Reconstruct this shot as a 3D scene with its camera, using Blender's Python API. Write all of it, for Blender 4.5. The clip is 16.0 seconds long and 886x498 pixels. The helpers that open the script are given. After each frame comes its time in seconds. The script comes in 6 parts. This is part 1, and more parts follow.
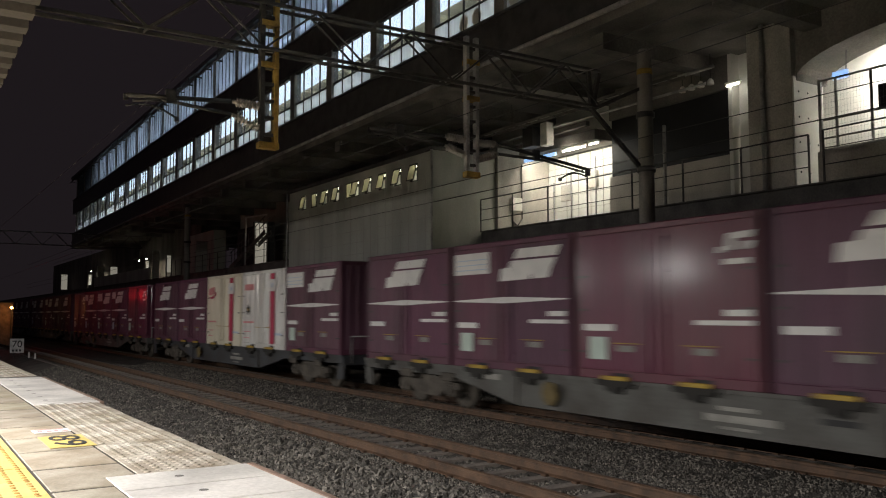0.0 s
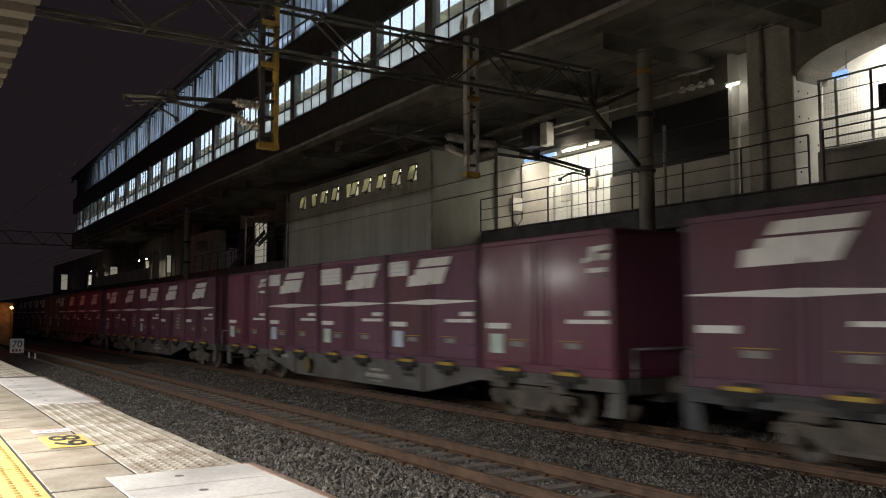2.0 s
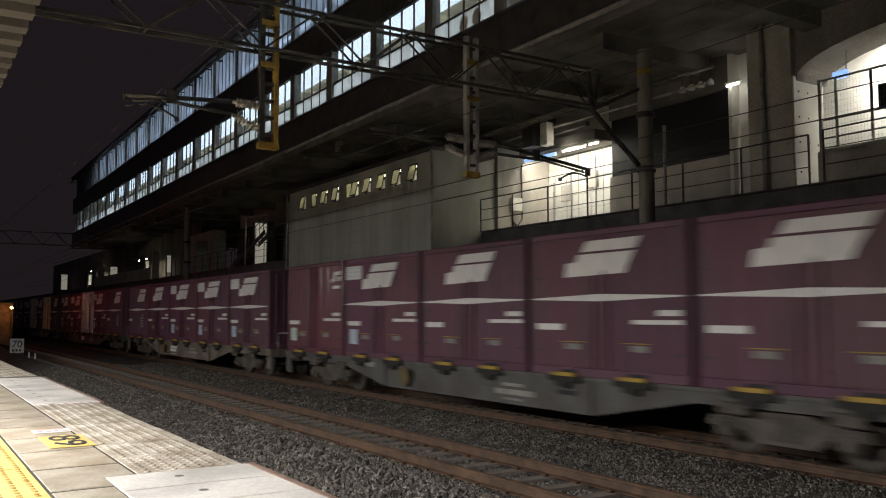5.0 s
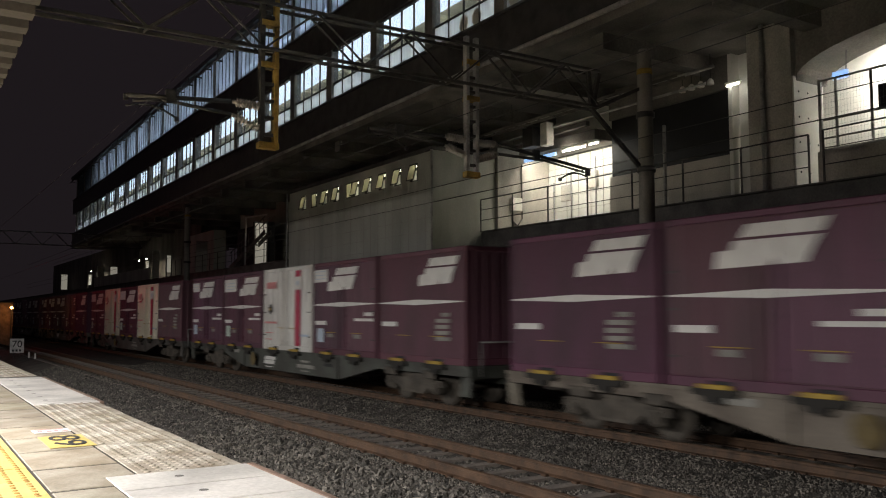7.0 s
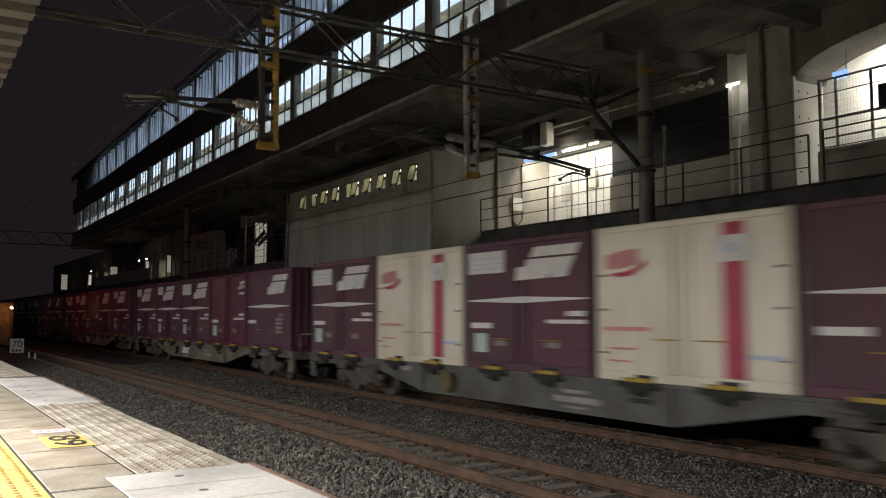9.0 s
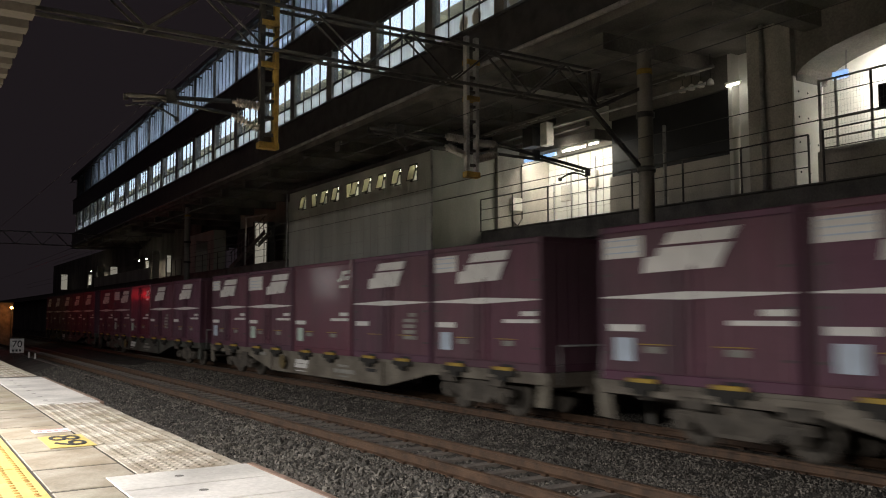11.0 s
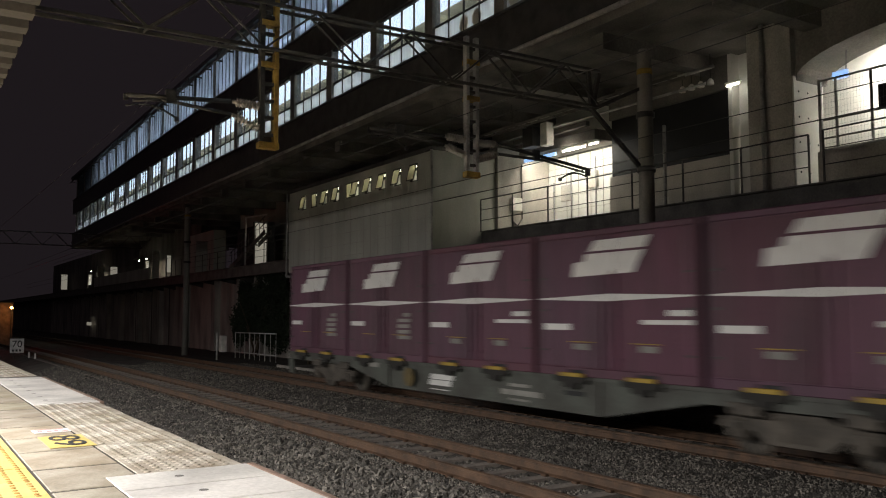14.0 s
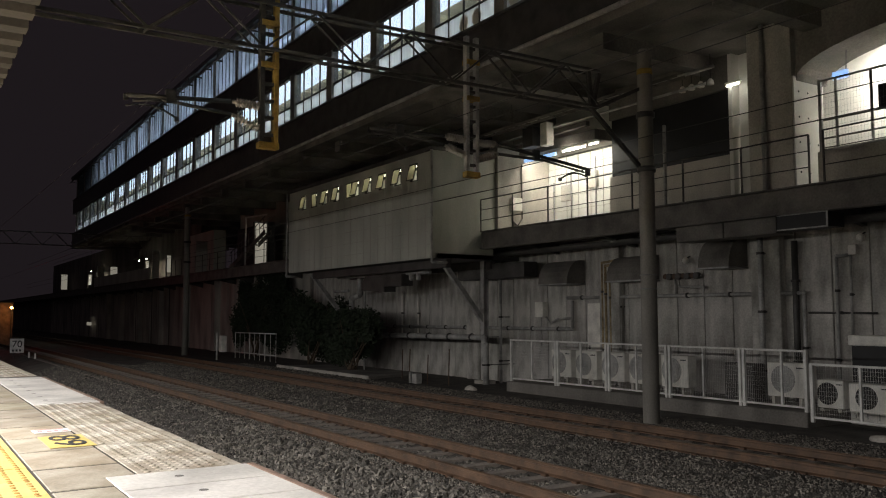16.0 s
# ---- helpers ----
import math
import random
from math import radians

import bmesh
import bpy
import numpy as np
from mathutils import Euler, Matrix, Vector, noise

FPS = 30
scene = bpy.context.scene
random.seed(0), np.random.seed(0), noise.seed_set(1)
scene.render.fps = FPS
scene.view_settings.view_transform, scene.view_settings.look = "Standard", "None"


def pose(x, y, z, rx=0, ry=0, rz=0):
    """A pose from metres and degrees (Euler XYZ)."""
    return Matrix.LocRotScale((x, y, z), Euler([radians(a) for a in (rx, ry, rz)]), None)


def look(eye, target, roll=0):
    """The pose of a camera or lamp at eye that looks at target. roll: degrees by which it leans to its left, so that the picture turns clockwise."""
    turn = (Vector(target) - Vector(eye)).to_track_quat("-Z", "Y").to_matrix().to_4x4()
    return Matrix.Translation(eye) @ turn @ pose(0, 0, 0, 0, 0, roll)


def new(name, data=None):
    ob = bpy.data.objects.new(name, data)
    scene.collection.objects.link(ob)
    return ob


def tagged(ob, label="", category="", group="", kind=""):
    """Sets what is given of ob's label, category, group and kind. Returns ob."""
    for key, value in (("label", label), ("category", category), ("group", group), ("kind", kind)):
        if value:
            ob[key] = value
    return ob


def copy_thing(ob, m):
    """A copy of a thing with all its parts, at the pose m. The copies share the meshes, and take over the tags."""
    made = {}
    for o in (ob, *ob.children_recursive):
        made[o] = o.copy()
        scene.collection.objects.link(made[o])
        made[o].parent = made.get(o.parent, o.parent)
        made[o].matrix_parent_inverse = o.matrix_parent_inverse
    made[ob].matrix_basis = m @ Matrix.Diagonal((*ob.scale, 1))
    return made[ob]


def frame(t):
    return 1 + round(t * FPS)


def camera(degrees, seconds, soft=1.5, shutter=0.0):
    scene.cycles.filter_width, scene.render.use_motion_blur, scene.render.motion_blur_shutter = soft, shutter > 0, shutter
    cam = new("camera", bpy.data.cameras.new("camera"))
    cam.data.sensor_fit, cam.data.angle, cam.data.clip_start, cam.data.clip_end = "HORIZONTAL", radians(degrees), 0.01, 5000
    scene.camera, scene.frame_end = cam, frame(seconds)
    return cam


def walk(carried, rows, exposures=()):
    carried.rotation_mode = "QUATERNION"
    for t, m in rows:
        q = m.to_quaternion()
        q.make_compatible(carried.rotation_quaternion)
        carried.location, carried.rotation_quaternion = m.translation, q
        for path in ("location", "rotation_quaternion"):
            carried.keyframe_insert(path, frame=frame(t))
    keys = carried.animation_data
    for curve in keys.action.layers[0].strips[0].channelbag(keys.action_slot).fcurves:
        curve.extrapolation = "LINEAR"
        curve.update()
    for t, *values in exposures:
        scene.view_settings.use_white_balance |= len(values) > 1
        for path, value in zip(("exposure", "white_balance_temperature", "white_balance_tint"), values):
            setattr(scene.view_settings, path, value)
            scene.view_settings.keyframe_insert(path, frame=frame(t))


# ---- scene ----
YAW, PITCH_UP, EYE = radians(57.2112), radians(4.4422), Vector((0.0, 0.0, 2.0166))
AIM = EYE + Vector((-math.sin(YAW) * math.cos(PITCH_UP), math.cos(YAW) * math.cos(PITCH_UP), math.sin(PITCH_UP)))
cam = camera(55.25, 16.0, soft=1.05, shutter=0.5)
walk(cam, [(0.0, look(EYE, AIM, -0.1156)), (16.0, look(EYE, AIM, -0.1156))])

# ---- plan: x along the track (trains run towards +x), y across it, z above the rail head ----
TRAIN_Y = 11.085      # centre of the far track
NEAR_Y = 6.97         # centre of the near track
PLAT_Z = 0.95         # platform top
GROUND_Z = -0.33
DECK_Z = 4.78         # walkway behind the tracks
SOFFIT_Z = 8.95
WAGON_L = 20.7
BOX_L, BOX_W, BOX_H = 3.72, 2.45, 2.5
BOX_STEP = 3.86


def train_s(t):
    """Where the front of the first wagon's load is at t seconds."""
    drift = np.interp(t, (0, 3.3, 4.2, 6.5, 7.0, 8.2, 9.0, 11.3, 12.5, 13.5, 14.0, 14.5, 15.0, 16), (0.02, 0, -0.08, -0.12, -0.14, -0.1, 0, 0, -0.08, -0.21, -0.34, -0.55, -0.70, -0.93))
    return 0.36 + 15.35 * t + 0.04208 * t * t + float(drift)


# ---- world and large lights ----
world = bpy.data.worlds.new("night_sky")
world.use_nodes = True
scene.world = world
wn = world.node_tree.nodes
wn["Background"].inputs[0].default_value = (0.0106, 0.0082, 0.0096, 1)
wn["Background"].inputs[1].default_value = 1.1
scene.view_settings.exposure = 0.0


def area(name, where, target, sx, sy, watts, color):
    d = bpy.data.lights.new(name, "AREA")
    d.shape, d.size, d.size_y, d.energy, d.color = "RECTANGLE", sx, sy, watts, color
    ob = new(name, d)
    ob.matrix_world = look(where, target)
    return ob


def bulb(name, where, watts, color):
    d = bpy.data.lights.new(name, "POINT")
    d.shadow_soft_size, d.energy, d.color = 0.12, watts, color
    ob = new(name, d)
    ob.matrix_world = pose(*where)
    return ob


WHITE_TUBE = (1.0, 0.965, 0.93)
# platform lamps under the canopy
for k in range(7):
    x = -2.0 - 6.0 * k
    area("canopy_tube_light", (x, -2.4, 3.62), (x, -2.4 + (0.15, 0.15, 0.5, 0.85, 0.85, 0.85, 0.85)[k], 0), 1.3, 0.16, (820, 1130, 520, 380, 330, 300, 300)[k], WHITE_TUBE)
# walkway lamps
area("alcove_light", (-21.1, 18.15, 7.27), (-21.1, 19.2, 5.7), 3.4, 0.16, 72, (1.0, 0.95, 0.80))
bulb("alcove_tube_glow", (-20.3, 17.75, 7.28), 9, (1.0, 0.93, 0.78))
area("orange_lamp_light", (-70.25, 7.05, 2.5), (-71.4, 6.8, 1.6), 0.15, 0.15, 7, (1.0, 0.42, 0.10))
bulb("niche_tube_glow", (-14.0, 17.6, 7.9), 2.5, (1.0, 0.95, 0.84))
area("arch_light", (-10.5, 18.9, 7.9), (-10.55, 19.6, 7.3), 1.0, 0.2, 78, (1.0, 0.95, 0.84))
area("niche_light", (-14.2, 18.3, 8.1), (-14.2, 18.7, 6.6), 0.4, 0.1, 1.6, (1.0, 0.97, 0.86))
# three bulbs; the last lamp has no fitting, added to light the stair door
for x, y, z, watts in ((-73.6, 17.0, 6.5, 45), (-94.5, 17.0, 6.5, 60), (-71.1, 17.0, 6.5, 30), (-45.5, 17.5, 7.4, 3)):
    area("walkway_bulb_light", (x, y, z), (x, y + 0.2, 4.8), 0.18, 0.18, watts, (1.0, 0.9, 0.7))
area("signal_light", (-61.0, 4.6, 3.45), (-54.5, 9.86, 3.1), 0.22, 0.22, 20, (1.0, 0.02, 0.03))


# ---- materials ----
def mat(name, color, rough=0.7, metal=0.0, vary=0.25, grain=18.0, stain=1.3, bump=0.15, dirt=None, spread=0.0, coat=0.0, streak=1.0, island=False, ripple=False):
    """A surface with grain and stains in its own space; spread varies it from object to object."""
    m = bpy.data.materials.new(name)
    m.use_nodes = True
    nt = m.node_tree
    b = nt.nodes["Principled BSDF"]
    tc = nt.nodes.new("ShaderNodeTexCoord")
    mp = nt.nodes.new("ShaderNodeMapping")
    mp.inputs["Scale"].default_value = (1, 1, streak)
    nt.links.new(tc.outputs["Object"], mp.inputs[0])
    big = nt.nodes.new("ShaderNodeTexNoise")
    big.inputs["Scale"].default_value, big.inputs["Detail"].default_value = stain, 6
    fine = nt.nodes.new("ShaderNodeTexNoise")
    fine.inputs["Scale"].default_value, fine.inputs["Detail"].default_value = grain, 4
    nt.links.new(mp.outputs[0], big.inputs["Vector"])
    nt.links.new((mp if ripple else tc).outputs[0 if ripple else "Object"], fine.inputs["Vector"])
    dark = dirt or tuple(c * (1 - 1.6 * vary) for c in color)
    lite = tuple(min(1, c * (1 + 0.7 * vary)) for c in color)
    ramp = nt.nodes.new("ShaderNodeMixRGB")
    ramp.inputs[1].default_value, ramp.inputs[2].default_value = (*dark, 1), (*lite, 1)
    rng = nt.nodes.new("ShaderNodeMapRange")
    rng.inputs["From Min"].default_value, rng.inputs["From Max"].default_value = 0.3, 0.62
    nt.links.new(big.outputs["Fac"], rng.inputs[0])
    nt.links.new(rng.outputs[0], ramp.inputs[0])
    over = nt.nodes.new("ShaderNodeMixRGB")
    over.blend_type = "MULTIPLY"
    over.inputs[0].default_value = min(1, vary * 2)
    nt.links.new(ramp.outputs[0], over.inputs[1])
    nt.links.new(fine.outputs["Fac"], over.inputs[2])
    gain = nt.nodes.new("ShaderNodeMixRGB")
    gain.blend_type, gain.inputs[0].default_value = "MULTIPLY", 1
    k = 1 + min(1, vary * 2) * 0.8
    gain.inputs[2].default_value = (k, k, k, 1)
    nt.links.new(over.outputs[0], gain.inputs[1])
    out = gain.outputs[0]
    if spread:
        oi = nt.nodes.new("ShaderNodeObjectInfo")
        hsv = nt.nodes.new("ShaderNodeHueSaturation")
        for k, (sock, lo, hi) in enumerate((("Hue", 0.5 - 0.03 * spread, 0.5 + 0.05 * spread), ("Saturation", 1 - 0.3 * spread, 1.05), ("Value", 1 - 0.35 * spread, 1 + 0.3 * spread))):
            mr = nt.nodes.new("ShaderNodeMapRange")
            mr.inputs["To Min"].default_value, mr.inputs["To Max"].default_value = lo, hi
            if k:
                mm = nt.nodes.new("ShaderNodeMath")
                mm.operation = "MULTIPLY"
                mm.inputs[1].default_value = (0, 7.13, 13.7)[k]
                fr = nt.nodes.new("ShaderNodeMath")
                fr.operation = "FRACT"
                nt.links.new(oi.outputs["Random"], mm.inputs[0])
                nt.links.new(mm.outputs[0], fr.inputs[0])
                nt.links.new(fr.outputs[0], mr.inputs[0])
            else:
                nt.links.new(oi.outputs["Random"], mr.inputs[0])
            nt.links.new(mr.outputs[0], hsv.inputs[sock])
        nt.links.new(out, hsv.inputs["Color"])
        out = hsv.outputs[0]
    if island:
        gi = nt.nodes.new("ShaderNodeNewGeometry")
        mr = nt.nodes.new("ShaderNodeMapRange")
        mr.inputs["To Min"].default_value, mr.inputs["To Max"].default_value = 0.2, 2.5
        nt.links.new(gi.outputs["Random Per Island"], mr.inputs[0])
        mul = nt.nodes.new("ShaderNodeMixRGB")
        mul.blend_type, mul.inputs[0].default_value = "MULTIPLY", 1
        nt.links.new(out, mul.inputs[1])
        nt.links.new(mr.outputs[0], mul.inputs[2])
        out = mul.outputs[0]
    nt.links.new(out, b.inputs["Base Color"])
    b.inputs["Metallic"].default_value = metal
    rr = nt.nodes.new("ShaderNodeMapRange")
    rr.inputs["To Min"].default_value, rr.inputs["To Max"].default_value = max(0.03, rough - 0.12), min(1, rough + 0.12)
    nt.links.new(big.outputs["Fac"], rr.inputs[0])
    nt.links.new(rr.outputs[0], b.inputs["Roughness"])
    b.inputs["Coat Weight"].default_value = coat
    b.inputs["Coat Roughness"].default_value = 0.17
    if bump:
        bn = nt.nodes.new("ShaderNodeBump")
        bn.inputs["Strength"].default_value, bn.inputs["Distance"].default_value = bump, 0.02
        nt.links.new(fine.outputs["Fac"], bn.inputs["Height"])
        nt.links.new(bn.outputs[0], b.inputs["Normal"])
    return m


def glow(name, color, strength):
    m = bpy.data.materials.new(name)
    m.use_nodes = True
    b = m.node_tree.nodes["Principled BSDF"]
    b.inputs["Base Color"].default_value = (0.8, 0.8, 0.8, 1)
    b.inputs["Emission Color"].default_value = (*color, 1)
    b.inputs["Emission Strength"].default_value = strength
    return m


def glass(name, color, rough, see=0.75):
    m = bpy.data.materials.new(name)
    m.use_nodes = True
    nt = m.node_tree
    b = nt.nodes["Principled BSDF"]
    b.inputs["Base Color"].default_value = (*color, 1)
    b.inputs["Roughness"].default_value = rough
    tr = nt.nodes.new("ShaderNodeBsdfTransparent")
    tr.inputs[0].default_value = (*color, 1)
    mix = nt.nodes.new("ShaderNodeMixShader")
    mix.inputs[0].default_value = see
    nt.links.new(b.outputs[0], mix.inputs[1])
    nt.links.new(tr.outputs[0], mix.inputs[2])
    nt.links.new(mix.outputs[0], nt.nodes["Material Output"].inputs[0])
    return m


def frosted(name, color, see=0.12, uneven=0.75):
    """Ribbed obscure glass: light comes through scattered."""
    m = bpy.data.materials.new(name)
    m.use_nodes = True
    nt = m.node_tree
    tl = nt.nodes.new("ShaderNodeBsdfTranslucent")
    tl.inputs[0].default_value = (*color, 1)
    tr = nt.nodes.new("ShaderNodeBsdfTransparent")
    tr.inputs[0].default_value = (*color, 1)
    tc = nt.nodes.new("ShaderNodeTexCoord")
    oi = nt.nodes.new("ShaderNodeObjectInfo")
    mp = nt.nodes.new("ShaderNodeMapping")
    mp.inputs["Scale"].default_value = (6.0, 1.0, 0.5)
    nz = nt.nodes.new("ShaderNodeTexNoise")
    nz.inputs["Scale"].default_value = 1.6
    nt.links.new(tc.outputs["Object"], mp.inputs[0])
    nt.links.new(oi.outputs["Random"], mp.inputs["Location"])
    nt.links.new(mp.outputs[0], nz.inputs["Vector"])
    ad = nt.nodes.new("ShaderNodeMath")
    ad.operation = "MULTIPLY_ADD"
    ad.inputs[1].default_value = 0.35
    nt.links.new(oi.outputs["Random"], ad.inputs[0])
    nt.links.new(nz.outputs["Fac"], ad.inputs[2])
    mr = nt.nodes.new("ShaderNodeMapRange")
    mr.inputs["From Min"].default_value, mr.inputs["From Max"].default_value = 0.4, 0.95
    mr.inputs["To Min"].default_value, mr.inputs["To Max"].default_value = uneven, 1.0
    nt.links.new(ad.outputs[0], mr.inputs[0])
    dirty = nt.nodes.new("ShaderNodeMixRGB")
    dirty.blend_type, dirty.inputs[0].default_value = "MULTIPLY", 1
    dirty.inputs[1].default_value = (*color, 1)
    nt.links.new(mr.outputs[0], dirty.inputs[2])
    nt.links.new(dirty.outputs[0], tl.inputs[0])
    mix = nt.nodes.new("ShaderNodeMixShader")
    mix.inputs[0].default_value = see
    nt.links.new(tl.outputs[0], mix.inputs[1])
    nt.links.new(tr.outputs[0], mix.inputs[2])
    nt.links.new(mix.outputs[0], nt.nodes["Material Output"].inputs[0])
    return m


M_BALLAST = mat("ballast_bed", (0.070, 0.062, 0.054), 0.95, vary=0.35, grain=28, stain=2.2, bump=1.0)
M_STONE = mat("ballast_stone", (0.088, 0.080, 0.069), 0.75, vary=0.3, grain=30, stain=3.0, bump=0.3, island=True)
M_RAIL = mat("rusty_rail_steel", (0.088, 0.050, 0.029), 0.65, metal=0.1, vary=0.3, grain=40, stain=4, bump=0.2)
M_RAILTOP = mat("worn_rail_head", (0.20, 0.135, 0.09), 0.36, metal=0.8, vary=0.2, grain=40, stain=5, bump=0.05)
M_SLEEPER = mat("weathered_concrete_sleeper", (0.22, 0.19, 0.165), 0.9, vary=0.3, grain=30, stain=3, bump=0.4)
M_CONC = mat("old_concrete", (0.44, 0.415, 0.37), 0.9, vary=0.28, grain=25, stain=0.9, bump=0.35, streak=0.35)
# M_CONC's hue at about 0.42 of its value: soffits, lintel, slabs, cores
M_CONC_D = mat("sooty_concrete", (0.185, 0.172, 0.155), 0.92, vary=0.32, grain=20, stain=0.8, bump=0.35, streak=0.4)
M_PANEL = mat("stained_wall_panel", (0.43, 0.415, 0.385), 0.85, vary=0.30, grain=20, stain=2.6, bump=0.25, spread=0.32, streak=0.4, dirt=(0.21, 0.20, 0.18))
M_CREAMWALL = mat("cream_metal_cladding", (0.45, 0.46, 0.405), 0.6, vary=0.18, grain=20, stain=0.8, bump=0.08, streak=0.3)
M_WHITEWALL = mat("white_painted_wall", (0.74, 0.73, 0.68), 0.7, vary=0.10, grain=22, stain=1.0, bump=0.1)
M_STEEL = mat("dark_painted_steel", (0.075, 0.071, 0.067), 0.55, metal=0.3, vary=0.3, grain=30, stain=2, bump=0.15)
M_SOOT = mat("greasy_black_steel", (0.022, 0.020, 0.017), 0.8, vary=0.3, grain=30, stain=4, bump=0.2)
M_OCHRE = mat("faded_ochre_paint", (0.36, 0.23, 0.05), 0.6, vary=0.3, grain=30, stain=4, bump=0.1)
M_ROOF = mat("dull_roof_sheet", (0.042, 0.036, 0.031), 0.9, vary=0.25, grain=24, stain=2, bump=0.1)
M_BEAM = mat("sooty_grey_beam_paint", (0.15, 0.14, 0.125), 0.7, vary=0.3, grain=24, stain=1.6, bump=0.15)
M_GALV = mat("galvanised_steel", (0.30, 0.30, 0.29), 0.5, metal=0.6, vary=0.25, grain=30, stain=3, bump=0.1)
M_POLE = mat("spun_concrete_pole", (0.28, 0.262, 0.235), 0.8, vary=0.22, grain=30, stain=1.5, bump=0.2, streak=0.3)
M_FENCE = mat("white_fence_paint", (0.66, 0.65, 0.62), 0.5, vary=0.15, grain=30, stain=4, bump=0.05)
M_YELLOW = mat("yellow_paint", (0.38, 0.25, 0.035), 0.55, vary=0.25, grain=30, stain=4, bump=0.1)
M_PORCELAIN = mat("brown_grey_porcelain", (0.44, 0.40, 0.36), 0.3, vary=0.12, grain=20, stain=5, bump=0.0)
M_TILE = mat("platform_paving", (0.32, 0.285, 0.225), 0.75, vary=0.22, grain=35, stain=3.4, bump=0.25, spread=0.25, dirt=(0.22, 0.178, 0.118))
M_DOTTED = mat("worn_grey_dotted_tile", (0.40, 0.365, 0.31), 0.7, vary=0.3, grain=30, stain=3.2, bump=0.25, spread=0.2, dirt=(0.20, 0.155, 0.10))
M_SLAB = mat("pale_concrete_slab", (0.54, 0.515, 0.485), 0.7, vary=0.2, grain=35, stain=1.4, bump=0.15, spread=0.1)
M_TACTILE = mat("yellow_tactile_block", (0.55, 0.42, 0.145), 0.7, vary=0.15, grain=35, stain=2.5, bump=0.15, spread=0.15)
M_STUD = mat("worn_ochre_stud", (0.40, 0.22, 0.05), 0.7, vary=0.2, grain=35, stain=4, bump=0.15)
M_BRICKEDGE = mat("brown_edge_board", (0.20, 0.13, 0.095), 0.75, vary=0.3, grain=25, stain=4, bump=0.3)
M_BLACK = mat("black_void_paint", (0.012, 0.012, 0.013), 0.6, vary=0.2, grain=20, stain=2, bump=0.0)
M_INK = mat("black_ink", (0.03, 0.03, 0.03), 0.6, vary=0.15, grain=20, stain=2, bump=0.0)
M_MAROON = mat("maroon_container_paint", (0.108, 0.036, 0.064), 0.58, vary=0.18, grain=22, stain=1.4, bump=0.05, spread=0.5, streak=0.5)
M_GLOSSM = mat("fresh_maroon_container_paint", (0.125, 0.025, 0.052), 0.50, vary=0.10, grain=9.0, stain=1.6, bump=0.5, spread=0.3, coat=0.5, streak=0.3, ripple=True)
M_WHITEBOX = mat("white_container_paint", (0.86, 0.85, 0.81), 0.26, vary=0.07, grain=6, stain=1.1, bump=0.14, dirt=(0.72, 0.69, 0.64), streak=0.3, coat=0.9)
M_CREAM = mat("cream_container_paint", (0.76, 0.71, 0.57), 0.33, vary=0.09, grain=18, stain=1.1, bump=0.04, dirt=(0.58, 0.53, 0.41), streak=0.3)
M_MARK = mat("white_marking_film", (0.74, 0.73, 0.70), 0.5, vary=0.08, grain=20, stain=3, bump=0.0)
M_LABELG = mat("pale_green_label_film", (0.52, 0.62, 0.55), 0.5, vary=0.10, grain=20, stain=3, bump=0.0)
M_LABELB = mat("blue_white_label_film", (0.50, 0.58, 0.68), 0.5, vary=0.12, grain=20, stain=3, bump=0.0)
M_RED = mat("red_marking_film", (0.47, 0.035, 0.085), 0.5, vary=0.12, grain=20, stain=3, bump=0.0)
M_PINK = mat("faded_red_marking_film", (0.62, 0.25, 0.25), 0.5, vary=0.2, grain=20, stain=3, bump=0.0)
M_WAGON = mat("grey_wagon_paint", (0.090, 0.089, 0.081), 0.6, vary=0.35, grain=24, stain=1.6, bump=0.15, spread=0.3, dirt=(0.055, 0.047, 0.040))
M_WAGON_D = mat("blackish_wagon_paint", (0.042, 0.045, 0.050), 0.6, vary=0.35, grain=24, stain=1.6, bump=0.15, spread=0.3, dirt=(0.030, 0.027, 0.024))
M_WAGON_B = mat("dusty_beige_wagon_paint", (0.155, 0.135, 0.108), 0.65, vary=0.35, grain=24, stain=1.6, bump=0.15, spread=0.3, dirt=(0.075, 0.058, 0.044))
M_WAGON_V = mat("grimy_green_wagon_paint", (0.070, 0.076, 0.064), 0.6, vary=0.35, grain=24, stain=1.6, bump=0.15, spread=0.3, dirt=(0.040, 0.036, 0.030))
M_BRAKE = mat("dull_ochre_brake_paint", (0.13, 0.095, 0.035), 0.7, vary=0.3, grain=24, stain=6, bump=0.15)
M_BOGIE = mat("dusty_bogie_steel", (0.100, 0.086, 0.070), 0.75, metal=0.1, vary=0.35, grain=24, stain=3, bump=0.2)
M_LEAF = mat("dark_shrub_leaf", (0.024, 0.036, 0.018), 0.85, vary=0.3, grain=9, stain=2, bump=0.0)
M_BARK = mat("shrub_bark", (0.10, 0.075, 0.05), 0.9, vary=0.3, grain=30, stain=4, bump=0.5)
M_AC = mat("aged_white_appliance_paint", (0.74, 0.72, 0.66), 0.5, vary=0.14, grain=24, stain=3, bump=0.05)
M_PIPE = mat("grey_pipe", (0.37, 0.365, 0.35), 0.55, metal=0.1, vary=0.25, grain=24, stain=3, bump=0.1)
M_GLASS = glass("clear_window_glass", (0.92, 0.96, 1.0), 0.05, 0.85)
M_FROST = frosted("bluish_obscure_glass", (0.66, 0.74, 0.86), 0.26, 0.4)
M_LAMP = glow("fluorescent_tube", (1.0, 0.97, 0.88), 8.0)
M_TAIL = glow("orange_lamp", (1.0, 0.45, 0.12), 14.0)
